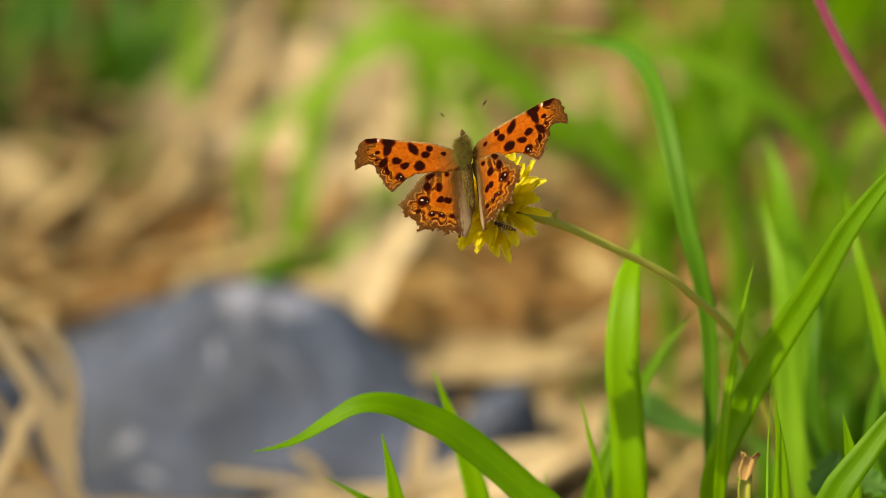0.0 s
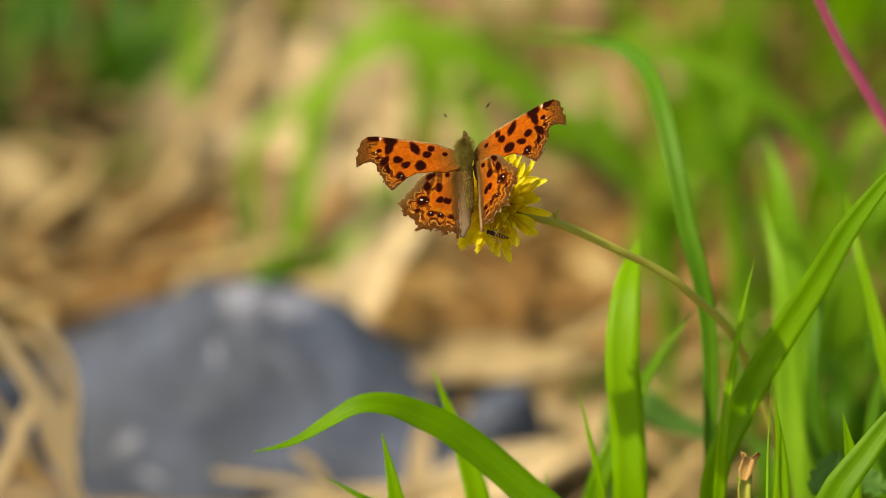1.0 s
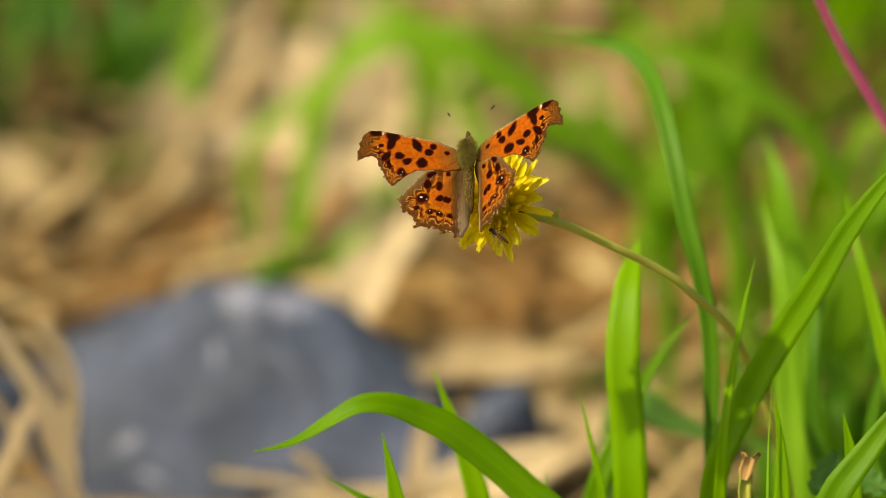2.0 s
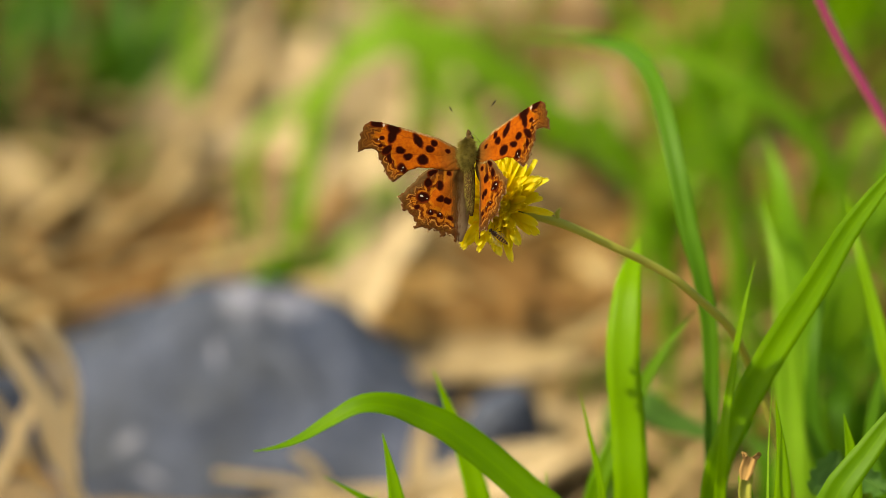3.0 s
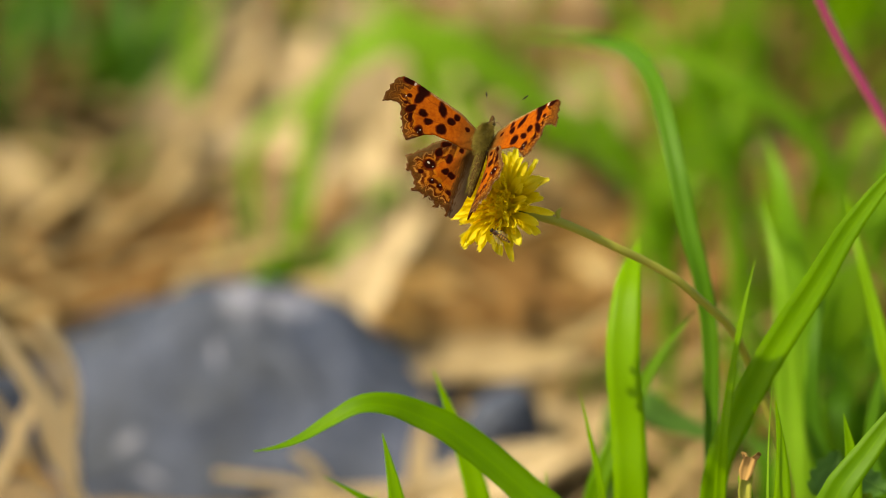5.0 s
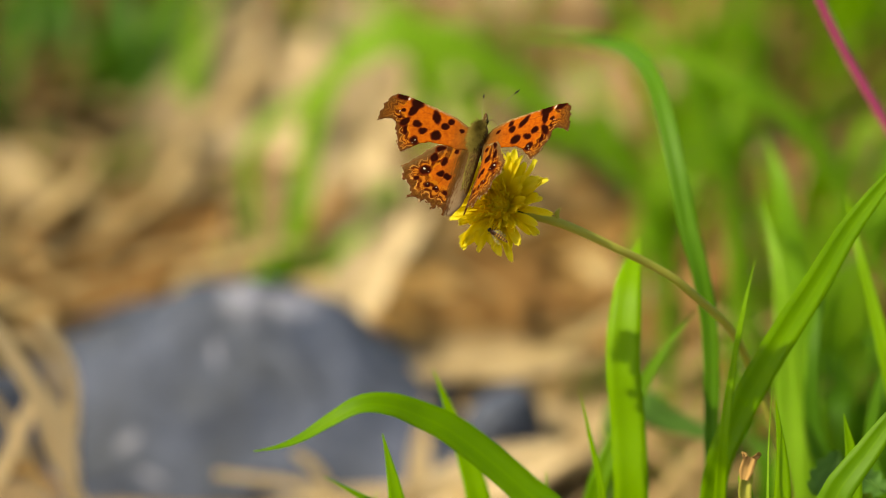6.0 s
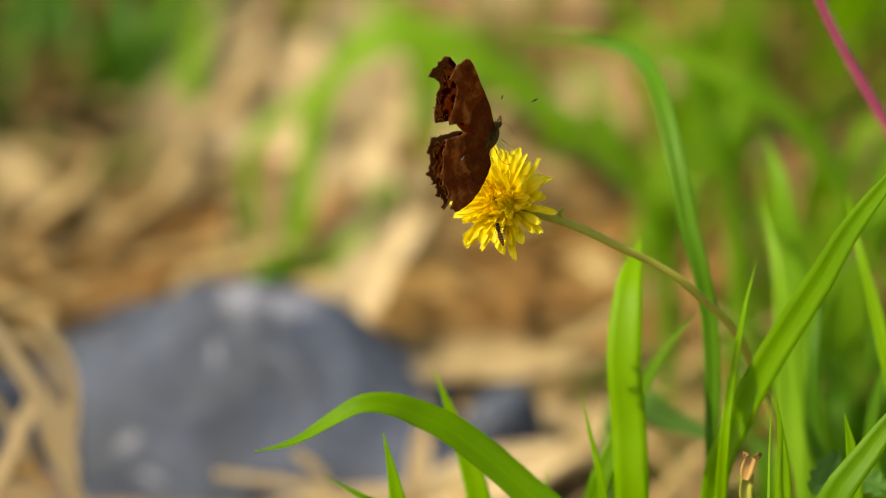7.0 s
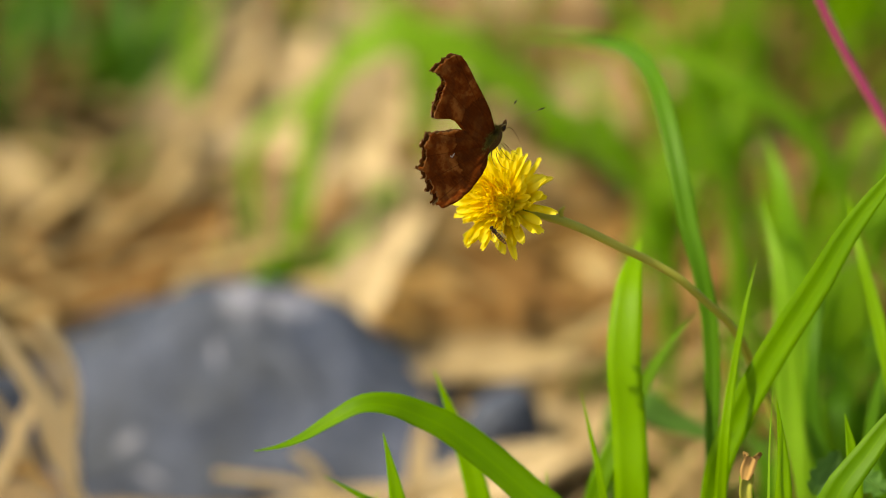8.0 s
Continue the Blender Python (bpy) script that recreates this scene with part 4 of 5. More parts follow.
rng = random.Random(21)
for k in range(8):
    x, y = rng.uniform(0.082, 0.19), rng.uniform(0.14, 0.34)
    tuft((x, y, ground_height(x, y)), 7, rng.uniform(0.08, 0.15), 0.0078, (0.12, 0.05), rng.choice((GRASS, GRASS_PALE)),
         "green grass tuft rising from dry straw", 100 + k)
# added tall grass outside the view; height limits how far its shadow reaches
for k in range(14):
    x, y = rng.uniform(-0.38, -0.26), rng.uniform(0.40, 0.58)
    tuft((x, y, ground_height(x, y)), 10, min(0.28, (-0.125 - x) / 0.83), 0.014, (0.05, 0.0), GRASS_DEEP, "tall grass added out of view to shade the litter on the left", 400 + k)
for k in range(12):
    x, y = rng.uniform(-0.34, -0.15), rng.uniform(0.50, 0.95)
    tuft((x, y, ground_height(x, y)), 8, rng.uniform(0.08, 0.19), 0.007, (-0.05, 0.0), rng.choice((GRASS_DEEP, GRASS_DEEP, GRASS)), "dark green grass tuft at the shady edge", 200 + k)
for k in range(9):
    x, y = rng.uniform(-0.20, -0.09), rng.uniform(0.50, 0.80)
    tuft((x, y, ground_height(x, y)), 5, rng.uniform(0.05, 0.12), 0.006, (0.1, 0.0), rng.choice((GRASS_DEEP, GRASS, STRAW)), "sparse grass tuft in shady brown litter", 500 + k)
for k in range(18):
    x, y = rng.uniform(0.060, 0.17), rng.uniform(0.32, 0.60)
    tuft((x, y, ground_height(x, y)), 5, rng.uniform(0.06, 0.12), 0.0065, (0.05, 0.0), rng.choice((GRASS, GRASS_PALE, GRASS_PALE)), "soft green grass tuft behind the flower stem", 600 + k)
for k in range(20):
    x, y = rng.uniform(-0.06, 0.13), rng.uniform(0.46, 0.80)
    tuft((x, y, ground_height(x, y)), 5, rng.uniform(0.03, 0.06), 0.0040, (-0.3, 0.0), GRASS_PALE, "thin young grass growing through pale straw", 700 + k)
# dark tufts stand in for shade patches on the far left litter
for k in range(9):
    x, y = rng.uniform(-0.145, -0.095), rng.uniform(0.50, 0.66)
    tuft((x, y, ground_height(x, y)), 7, rng.uniform(0.04, 0.07), 0.0060, (0.1, 0.0), rng.choice((GRASS_DEEP, GRASS_DEEP, DEAD_LEAF)), "low grass tuft coloured dark to deepen the shade on the litter", 800 + k)
# nearer row: the shade on the litter is again put into dark blade colours
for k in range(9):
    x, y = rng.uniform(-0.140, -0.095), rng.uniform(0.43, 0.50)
    tuft((x, y, ground_height(x, y)), 6, rng.uniform(0.030, 0.050), 0.0060, (0.1, 0.0), rng.choice((GRASS_DEEP, DEAD_LEAF)), "low grass tuft coloured dark to deepen the shade on the litter", 830 + k)
for k in range(7):
    x, y = rng.uniform(-0.09, -0.03), rng.uniform(0.36, 0.46)
    tuft((x, y, ground_height(x, y)), 5, rng.uniform(0.018, 0.035), 0.0034, (0.2, 0.0), GRASS_PALE, "short young grass behind the grey rock", 900 + k)
# dark materials put the shade between the taller blades into the colour
for k in range(30):
    x, y = rng.uniform(0.093, 0.148), rng.uniform(0.09, 0.26)
    tuft((x, y, ground_height(x, y)), 7, rng.uniform(0.045, 0.085), 0.0062, (0.1, 0.0), rng.choice((GRASS_DEEP, GRASS_DEEP, GRASS_DEEP, DEAD_LEAF)), "low tuft coloured dark for the shaded gaps between taller blades", 1000 + k)
for k in range(6):
    x, y = rng.uniform(0.042, 0.075), rng.uniform(0.20, 0.30)
    tuft((x, y, ground_height(x, y)), 4, rng.uniform(0.020, 0.040), 0.0040, (0.2, 0.0), rng.choice((GRASS, BLUE_LEAF)), "short green grass in brown litter", 1100 + k)
for k in range(10):
    x, y = rng.uniform(0.10, 0.32), rng.uniform(0.42, 0.9)
    tuft((x, y, ground_height(x, y)), 8, rng.uniform(0.06, 0.13), 0.007, (0.05, 0.0), rng.choice((GRASS, GRASS_DEEP)), "green grass tuft far back in the straw", 300 + k)


# ---- dandelion ----
def petal_mesh(length, width, lift, sway):
    """A strap-shaped floret along x with five small teeth at its blunt end."""
    bm = bmesh.new()
    nu, nv, rows = 7, 5, []
    for layer in (0, 1):
        for i in range(nu + 1):
            f = i / nu
            w = width * 0.5 * (0.35 + 0.65 * math.sin(min(1.0, f * 1.25) * math.pi / 2)) * (1 - 0.45 * max(0.0, (f - 0.6) / 0.4) ** 2)
            row = []
            for j in range(nv + 1):
                s = 2 * j / nv - 1
                x = f * length - (0.0 if i < nu else 0.05 * length * (j % 2) + 0.04 * length * s * s)
                row.append(bm.verts.new((x, s * w + sway * length * f * f, lift * length * f * f + (0.12 + 0.10 * f) * width * s * s - layer * 0.00012)))
            rows.append(row)
    for k in (0, nu + 1):
        for i in range(nu):
            for j in range(nv):
                q = (rows[k + i][j], rows[k + i + 1][j], rows[k + i + 1][j + 1], rows[k + i][j + 1])
                bm.faces.new(q if k == 0 else q[::-1])
    me = bpy.data.meshes.new("petal")
    bm.normal_update()
    bm.to_mesh(me)
    bm.free()
    me.materials.append(PETAL)
    me.shade_smooth()
    return me


HEAD = Vector((0.0117, 0.0052, 0.1686))
AXIS = Vector((-0.42, -0.80, 0.42)).normalized()


def dandelion():
    root = Vector((0.092, 0.075, -0.004))
    plant = new("dandelion")
    plant.location = root
    tagged(plant, "yellow dandelion-like flower on a curved green stem", "flower")
    bm = bmesh.new()
    back = HEAD - AXIS * 0.0075
    pts = [root, (0.0813, 0.0263, 0.0860), (0.0774, 0.0275, 0.1039), (0.0726, 0.0269, 0.1169), (0.0658, 0.0190, 0.1333), (0.0613, 0.0158, 0.1391), (0.0564, 0.0125, 0.1447), (0.0530, 0.0116, 0.1481), (0.0463, 0.0111, 0.1524), (0.0397, 0.0093, 0.1563), (0.0331, 0.0094, 0.1596), (0.0267, 0.0085, 0.1628), back - AXIS * 0.001]
    add_tube(bm, [p - root for p in smooth_path(pts, 8)], [0.0014, 0.0013, 0.0012, 0.00105, 0.00098, 0.00096, 0.00110], 10)
    part("stem", bm, STEM, plant, "slender green stem bent toward the light")
    bm = bmesh.new()
    knob = Vector((0.0256, 0.0089, 0.1640)) - root
    add_tube(bm, smooth_path([knob, knob + Vector((-0.0002, -0.0002, 0.0014)), knob + Vector((0.0006, -0.0004, 0.0026))], 4), [0.0005, 0.0006, 0.0002], 8)
    part("bract", bm, STEM, plant, "tiny green bract on the stem")
    # cup below the florets
    bm = bmesh.new()
    add_tube(bm, [Vector((0, 0, z)) for z in (-0.0085, -0.0075, -0.005, -0.0025, -0.0008, 0.0)], [0.0010, 0.0030, 0.0042, 0.0044, 0.0042, 0.0030], 18)
    head = part("flower_head", bm, CALYX, plant, "green cup holding the yellow florets")
    turn = AXIS.to_track_quat("Z", "Y").to_matrix().to_4x4()
    head.matrix_local = Matrix.Translation(HEAD - root) @ turn
    for k in range(13):
        bm = bmesh.new()
        out = Vector((math.cos(k * 0.4833), math.sin(k * 0.4833), 0))
        add_blade(bm, smooth_path([out * 0.0036 + Vector((0, 0, -0.0055)), out * 0.0050 + Vector((0, 0, -0.0030)), out * (0.0066 if k % 3 else 0.0078) + Vector((0, 0, -0.0018))], 4),
                  0.0017, out + Vector((0, 0, -0.4)), 0.3, tip=0.6, cols=2)
        part("sepal", bm, CALYX, head)
    rng = random.Random(11)
    rings = [(20, 0.0106, 0.0024, -2, 0.0036, 0.0), (22, 0.0102, 0.0023, 6, 0.0034, 0.0), (24, 0.0092, 0.0020, 14, 0.0029, 0.02), (26, 0.0079, 0.0017, 24, 0.0024, 0.04),
             (26, 0.0068, 0.0014, 36, 0.0018, 0.06), (26, 0.0058, 0.0011, 49, 0.0012, 0.10), (22, 0.0051, 0.0009, 63, 0.0008, 0.15), (14, 0.0046, 0.0007, 76, 0.0003, 0.1)]
    for count, length, width, rise, start, lift in rings:
        kinds = [petal_mesh(length, width, lift + d, q) for d, q in ((-0.10, -0.14), (0.0, 0.05), (0.10, 0.16), (0.04, -0.06), (0.18, 0.08))]
        for k in range(count):
            petal = new("petal", rng.choice(kinds))
            petal.parent = head
            phi = 360 * (k + rng.uniform(-0.35, 0.35)) / count
            petal.matrix_local = (pose(0, 0, 0, 0, 0, phi) @ pose(start, 0, -0.0008, rng.uniform(-30, 30), -rise + rng.uniform(-12, 6), rng.uniform(-15, 15))
                                  @ Matrix.Diagonal((rng.uniform(0.74, 1.02), rng.uniform(0.7, 1.1), 1, 1)))
    bm = bmesh.new()
    add_ball(bm, (0, 0, 0.0004), (0.0036, 0.0036, 0.0020), 16, 8)
    part("disc", bm, PETAL, head, "deep yellow floret bases")
    for _ in range(60):
        bm = bmesh.new()
        a, r = rng.uniform(0, 6.28), rng.uniform(0, 0.0042)
        p = Vector((r * math.cos(a), r * math.sin(a), 0.0))
        q = p * 1.5 + Vector((0, 0, rng.uniform(0.0035, 0.006)))
        add_tube(bm, smooth_path([p, (p + q) / 2, q, q + Vector((math.cos(a), math.sin(a), 0.2)) * 0.0006], 2), [0.00018, 0.00015, 0.00009], 4)
        part("stamen", bm, PETAL, head)
    return plant


DANDELION = dandelion()


# ---- butterfly ----
FORE = [(0.3, -0.2), (2.1, 2.0), (5.9, 4.0), (10.3, 5.3), (14.8, 6.4), (18.6, 7.4), (21.2, 7.6), (22.5, 6.8), (23.4, 4.8), (24.2, 0.2),
        (22.9, 0.6), (21.6, 0.9), (20.3, 0.8), (19.4, -0.2), (18.9, -1.7), (18.3, -3.2), (17.6, -5.0), (16.9, -6.3), (15.9, -6.8), (14.6, -5.7),
        (12.6, -3.9), (10.3, -3.1), (7.0, -3.3), (3.8, -3.6), (0.6, -3.3)]
HIND = [(0.4, -2.0), (3.8, -2.8), (6.4, -3.2), (8.4, -3.5), (9.7, -4.5), (10.7, -5.6), (12.1, -7.1), (13.5, -8.7), (15.3, -10.1), (14.2, -11.3),
        (14.3, -12.9), (13.0, -13.3), (11.9, -14.3), (11.0, -16.0), (11.7, -18.1), (10.1, -17.2), (8.7, -17.4), (8.5, -18.3), (7.4, -17.3),
        (5.8, -18.0), (5.2, -19.4), (4.3, -18.2), (2.9, -18.7), (2.0, -20.4), (0.3, -19.2), (-0.7, -16.3), (-1.2, -12.8), (-1.1, -8.0), (-0.6, -4.5)]
FORE_TOP = wing_top("fore_wing_orange",
                    [(10.5, 3.2, 1.9, 0.9, 60), (6.9, 2.8, 0.9, 0.75, 60), (7.8, 1.3, 0.95, 0.85, 0), (3.8, 1.0, 0.65, 0.45, 30), (9.5, -1.3, 1.4, 1.15, 30),
                     (12.7, -0.6, 1.1, 0.75, -10), (14.5, 0.8, 1.15, 0.85, 10), (14.0, -3.3, 1.3, 1.0, 60), (16.0, 5.9, 1.7, 1.2, 20),
                     (16.3, 4.0, 0.9, 1.9, 15), (17.4, 0.9, 1.5, 0.8, -50), (19.8, 6.9, 1.5, 0.8, 10), (16.9, -1.2, 0.5, 1.2, -10), (18.6, 3.6, 0.65, 0.6, 0), (18.9, 1.7, 0.5, 0.4, 0)],
                    [(18.2, 6.7, 0.30, 0.45, 0), (13.9, -3.1, 0.20, 0.18, 0), (14.3, -3.9, 0.15, 0.15, 0), (19.3, 3.2, 0.16, 0.16, 0)], 0.60, 0.5,
                    [(1.0, 0.25, 19.2, 23.0, (0.060, 0.026, 0.007), 0.70)])
HIND_TOP = wing_top("hind_wing_orange",
                    [(8.3, -6.6, 0.95, 1.2, 0), (5.6, -7.1, 0.85, 1.2, 0), (9.4, -10.0, 1.45, 1.25, 0), (3.9, -10.7, 0.85, 0.8, 0), (5.5, -10.4, 0.95, 0.75, -8), (7.8, -13.6, 0.75, 0.6, 0),
                     (5.6, -14.1, 0.75, 0.6, 0), (10.8, -12.3, 0.6, 0.6, 0), (3.3, -14.8, 0.7, 0.55, 0), (7.4, -4.2, 1.3, 0.6, -30), (3.5, -4.3, 0.6, 0.6, 0)],
                    [(9.8, -9.7, 0.30, 0.26, 0), (8.6, -10.3, 0.15, 0.15, 0), (7.8, -13.4, 0.16, 0.16, 0), (5.6, -13.9, 0.16, 0.16, 0)], 0.95, 0.12,
                    [(0.65, 0.76, 0.2, 1.9, (0.120, 0.074, 0.028), 0.85), (1.0, 0.02, 3.1, 2.2, (0.040, 0.020, 0.008), 0.9), (1.0, 0.02, 1.9, 0.3, (0.420, 0.300, 0.180), 0.90)])
FORE_UNDER = wing_under("fore_wing_bark_brown", [])
HIND_UNDER = wing_under("hind_wing_bark_brown", [(6.6, -9.4, 0.60, 0.16, 75), (6.85, -9.95, 0.32, 0.15, 0)])


def wing_mesh(name, outline, side, top, under, inner, tuck=0.0):
    """A wing plate in metres: two skins with a thin rim; rim, run and lead (mm) are the way to
    the outer border, along it and to the front edge; tuck curls the inner edge down beside the body."""
    from mathutils.geometry import delaunay_2d_cdt
    fine, chance = [], random.Random(len(outline))
    n = len(outline)
    for i in range(n):
        a, b = Vector(outline[i]), Vector(outline[(i + 1) % n])
        k = max(1, int((b - a).length / 0.45))
        out = Vector((a.y - b.y, b.x - a.x)).normalized() * (0.32 if inner[0] <= i < inner[1] else 0.05)
        fine += [a.lerp(b, j / k) + out * (chance.uniform(-1.0, 1.2) if j else 0.0) for j in range(k)]
    border = [(Vector(outline[i]), Vector(outline[i + 1])) for i in range(inner[0], inner[1])]
    pts = list(fine)
    xs, ys = [p.x for p in fine], [p.y for p in fine]
    for iy in range(int((max(ys) - min(ys)) / 0.6) + 1):
        for ix in range(int((max(xs) - min(xs)) / 0.6) + 1):
            p = Vector((min(xs) + 0.6 * ix + 0.3 * (iy % 2), min(ys) + 0.6 * iy))
            if min((p - q).length for q in fine) > 0.35:
                pts.append(p)
    edges = [(i, (i + 1) % len(fine)) for i in range(len(fine))]
    co, _, faces, *_ = delaunay_2d_cdt(pts, edges, [], 1, 1e-5)

    def away(p):
        best, before = (99.0, 0.0), 0.0
        for a, b in border:
            t = max(0.0, min(1.0, (p - a).dot(b - a) / (b - a).length_squared))
            best = min(best, ((p - a.lerp(b, t)).length, before + t * (b - a).length))
            before += (b - a).length
        return best

    rims, runs = zip(*(away(p) for p in co))
    front = [(Vector(outline[i]), Vector(outline[i + 1])) for i in range(inner[0])]
    leads = [min((p - a.lerp(b, max(0.0, min(1.0, (p - a).dot(b - a) / (b - a).length_squared)))).length for a, b in front) for p in co]
    verts, polys, mats = [], [], []
    m = len(co)
    for layer in (0, 1):
        for p, r in zip(co, rims):
            ang = math.atan2(p.y, p.x + 0.5)
            z = 0.20 * math.sin(11 * ang) * min(1.0, p.length / 8) + 0.16 * noise.noise(Vector((p.x * 0.35, p.y * 0.35, 0))) * (1 + max(0, 2 - r))
            z += 0.012 * p.x * (1 - p.x / 30.0) * 4 - tuck * max(0.0, 2.4 - p.x) ** 2 / (abs(2.4 - p.x) + 0.8) * min(1.0, max(0.0, -3.0 - p.y) / 3)
            verts.append((side * p.x / 1000, p.y / 1000, (z - 0.09 * layer) / 1000))
    for f in faces:
        up = f if side > 0 else f[::-1]
        polys += [tuple(up), tuple(m + i for i in reversed(up))]
        mats += [0, 1]
    count = {}
    for f in faces:
        for i in range(3):
            e = (f[i], f[(i + 1) % 3])
            count[tuple(sorted(e))] = count.get(tuple(sorted(e)), []) + [e]
    for k in count.values():
        if len(k) == 1:
            a, b = k[0]
            polys.append((b, a, m + a, m + b) if side > 0 else (a, b, m + b, m + a))
            mats.append(1)
    me = bpy.data.meshes.new(name)
    me.from_pydata(verts, [], polys)
    me.materials.append(top)
    me.materials.append(under)
    me.polygons.foreach_set("material_index", mats)
    for key, values in (("rim", rims), ("run", runs), ("lead", leads)):
        layer = me.attributes.new(key, "FLOAT", "POINT")
        layer.data.foreach_set("value", list(values) * 2)
    me.shade_smooth()
    return me


MM = 0.001


def butterfly():
    top = new("butterfly")
    tagged(top, "orange butterfly with black spots and ragged wings on a yellow flower", "butterfly")
    bm = bmesh.new()
    add_ball(bm, (0, 0, 1.2 * MM), (1.75 * MM, 3.3 * MM, 1.9 * MM))
    part("thorax", bm, BODY, top, "furry olive-brown thorax")
    bm = bmesh.new()
    add_ball(bm, (0, 3.7 * MM, 1.1 * MM), (0.95 * MM, 0.9 * MM, 0.85 * MM))
    for s in (-1, 1):
        add_tube(bm, [Vector((s * 0.3 * MM, 4.3 * MM, 1.0 * MM)), Vector((s * 0.25 * MM, 5.1 * MM, 1.3 * MM)), Vector((s * 0.1 * MM, 5.8 * MM, 1.7 * MM))],
                 [0.4 * MM, 0.35 * MM, 0.08 * MM], 8)
    head = part("head", bm, BODY, top, "small furry head with pointed palps")
    for s in (-1, 1):
        bm = bmesh.new()
        add_ball(bm, (s * 0.75 * MM, 3.8 * MM, 1.15 * MM), (0.38 * MM, 0.5 * MM, 0.5 * MM), 12, 8)
        part("eye", bm, EYE_DARK, head, "dark round eye")
        bm = bmesh.new()
        a = [Vector((s * 0.4, 4.2, 1.6)) * MM, Vector((s * 2.0, 6.8, 1.0)) * MM, Vector((s * 3.7, 9.6, 0.1)) * MM, Vector((s * 4.8, 11.4, -0.5)) * MM]
        add_tube(bm, smooth_path(a, 5), [0.065 * MM, 0.045 * MM, 0.05 * MM], 6)
        feeler = part("antenna", bm, FEELER, top, "long thin antenna")
        bm = bmesh.new()
        add_tube(bm, smooth_path([a[3], a[3] + (a[3] - a[2]) * 0.4, a[3] + (a[3] - a[2]) * 0.75], 3), [0.08 * MM, 0.21 * MM, 0.10 * MM], 8)
        part("club", bm, CLUB, feeler, "dark club at the antenna's end")
    bm = bmesh.new()
    add_tube(bm, [Vector(p) * MM for p in ((0, -2.2, 0.9), (0, -4, 0.8), (0, -7, 0.7), (0, -10, 0.5), (0, -12.6, 0.1), (0, -14.0, -0.2))],
             [1.1 * MM, 1.2 * MM, 1.2 * MM, 1.05 * MM, 0.75 * MM, 0.3 * MM], 14)
    part("abdomen", bm, BODY, top, "olive-brown abdomen")
    rng = random.Random(4)
    bm = bmesh.new()
    for _ in range(2600):
        d = Vector((rng.gauss(0, 1), rng.gauss(0, 1), abs(rng.gauss(0, 0.9)) + 0.65)).normalized()
        p = Vector((d.x * 1.75, d.y * 3.6 + 0.2, d.z * 1.85 + 1.2)) * MM
        q = p + (Vector((d.x * 1.6, d.y, d.z * 0.7)) * rng.uniform(0.5, 1.1) + Vector((rng.gauss(0, 0.25), -0.7, 0.0))).normalized() * rng.uniform(0.6, 1.9) * MM
        add_tube(bm, [p, p.lerp(q, 0.6), q], [0.030 * MM, 0.024 * MM, 0.008 * MM], 3)
    for _ in range(420):
        a, y = rng.uniform(0.3, 2.84), rng.uniform(-13, -2)
        rad = 1.17 if y > -8 else 1.17 + (y + 8) * 0.09
        p = Vector((math.cos(a) * rad, y, math.sin(a) * rad + 1.05 + 0.055 * y)) * MM
        q = p + Vector((math.cos(a) * 0.25, -1.0, math.sin(a) * 0.35)) * rng.uniform(0.5, 1.1) * MM
        add_tube(bm, [p, p.lerp(q, 0.6), q], [0.030 * MM, 0.024 * MM, 0.008 * MM], 3)
    part("fur", bm, HAIR, top, "soft olive hairs over the thorax")["kind"] = "stuff"
    for s in (-1, 1):
        for y0, reach, y1 in ((1.4, 1.2, 1.6), (0.0, 1.6, -0.4), (-1.4, 1.6, -2.8)):
            bm = bmesh.new()
            p = [Vector((s * 0.9, y0, -1.1)) * MM, Vector((s * reach * 0.7, (y0 + y1) / 2, -2.0)) * MM, Vector((s * reach, y1, -4.4)) * MM, Vector((s * (reach + 0.8), y1 + 0.4, -5.6)) * MM]
            add_tube(bm, smooth_path(p, 3), [0.09 * MM, 0.06 * MM, 0.04 * MM], 6)
            part("leg", bm, LEG, top, "thin brown leg")
    bm = bmesh.new()
    add_tube(bm, smooth_path([Vector(p) * MM for p in ((0, 4.3, 0.4), (0.2, 5.3, -0.6), (0.3, 5.2, -2.6), (0.2, 4.7, -4.8))], 4), [0.08 * MM, 0.06 * MM, 0.05 * MM], 6)
    part("proboscis", bm, LEG, top, "thin feeding tube reaching into the flower")
    wings = {}
    for s in (-1, 1):
        me = wing_mesh("forewing", FORE, s, FORE_TOP, FORE_UNDER, (6, 19))
        wings["fore", s] = new("forewing", me)
        me = wing_mesh("hindwing", HIND, s, HIND_TOP, HIND_UNDER, (4, 24), 0.75)
        wings["hind", s] = new("hindwing", me)
    for key, ob in wings.items():
        ob.parent = top
        tagged(ob, "orange forewing with black spots, hooked tip and ragged edge" if key[0] == "fore"
               else "orange hindwing with black spots, tailed ragged edge and brown underside")
    return top, wings


BUTTERFLY, WINGS = butterfly()


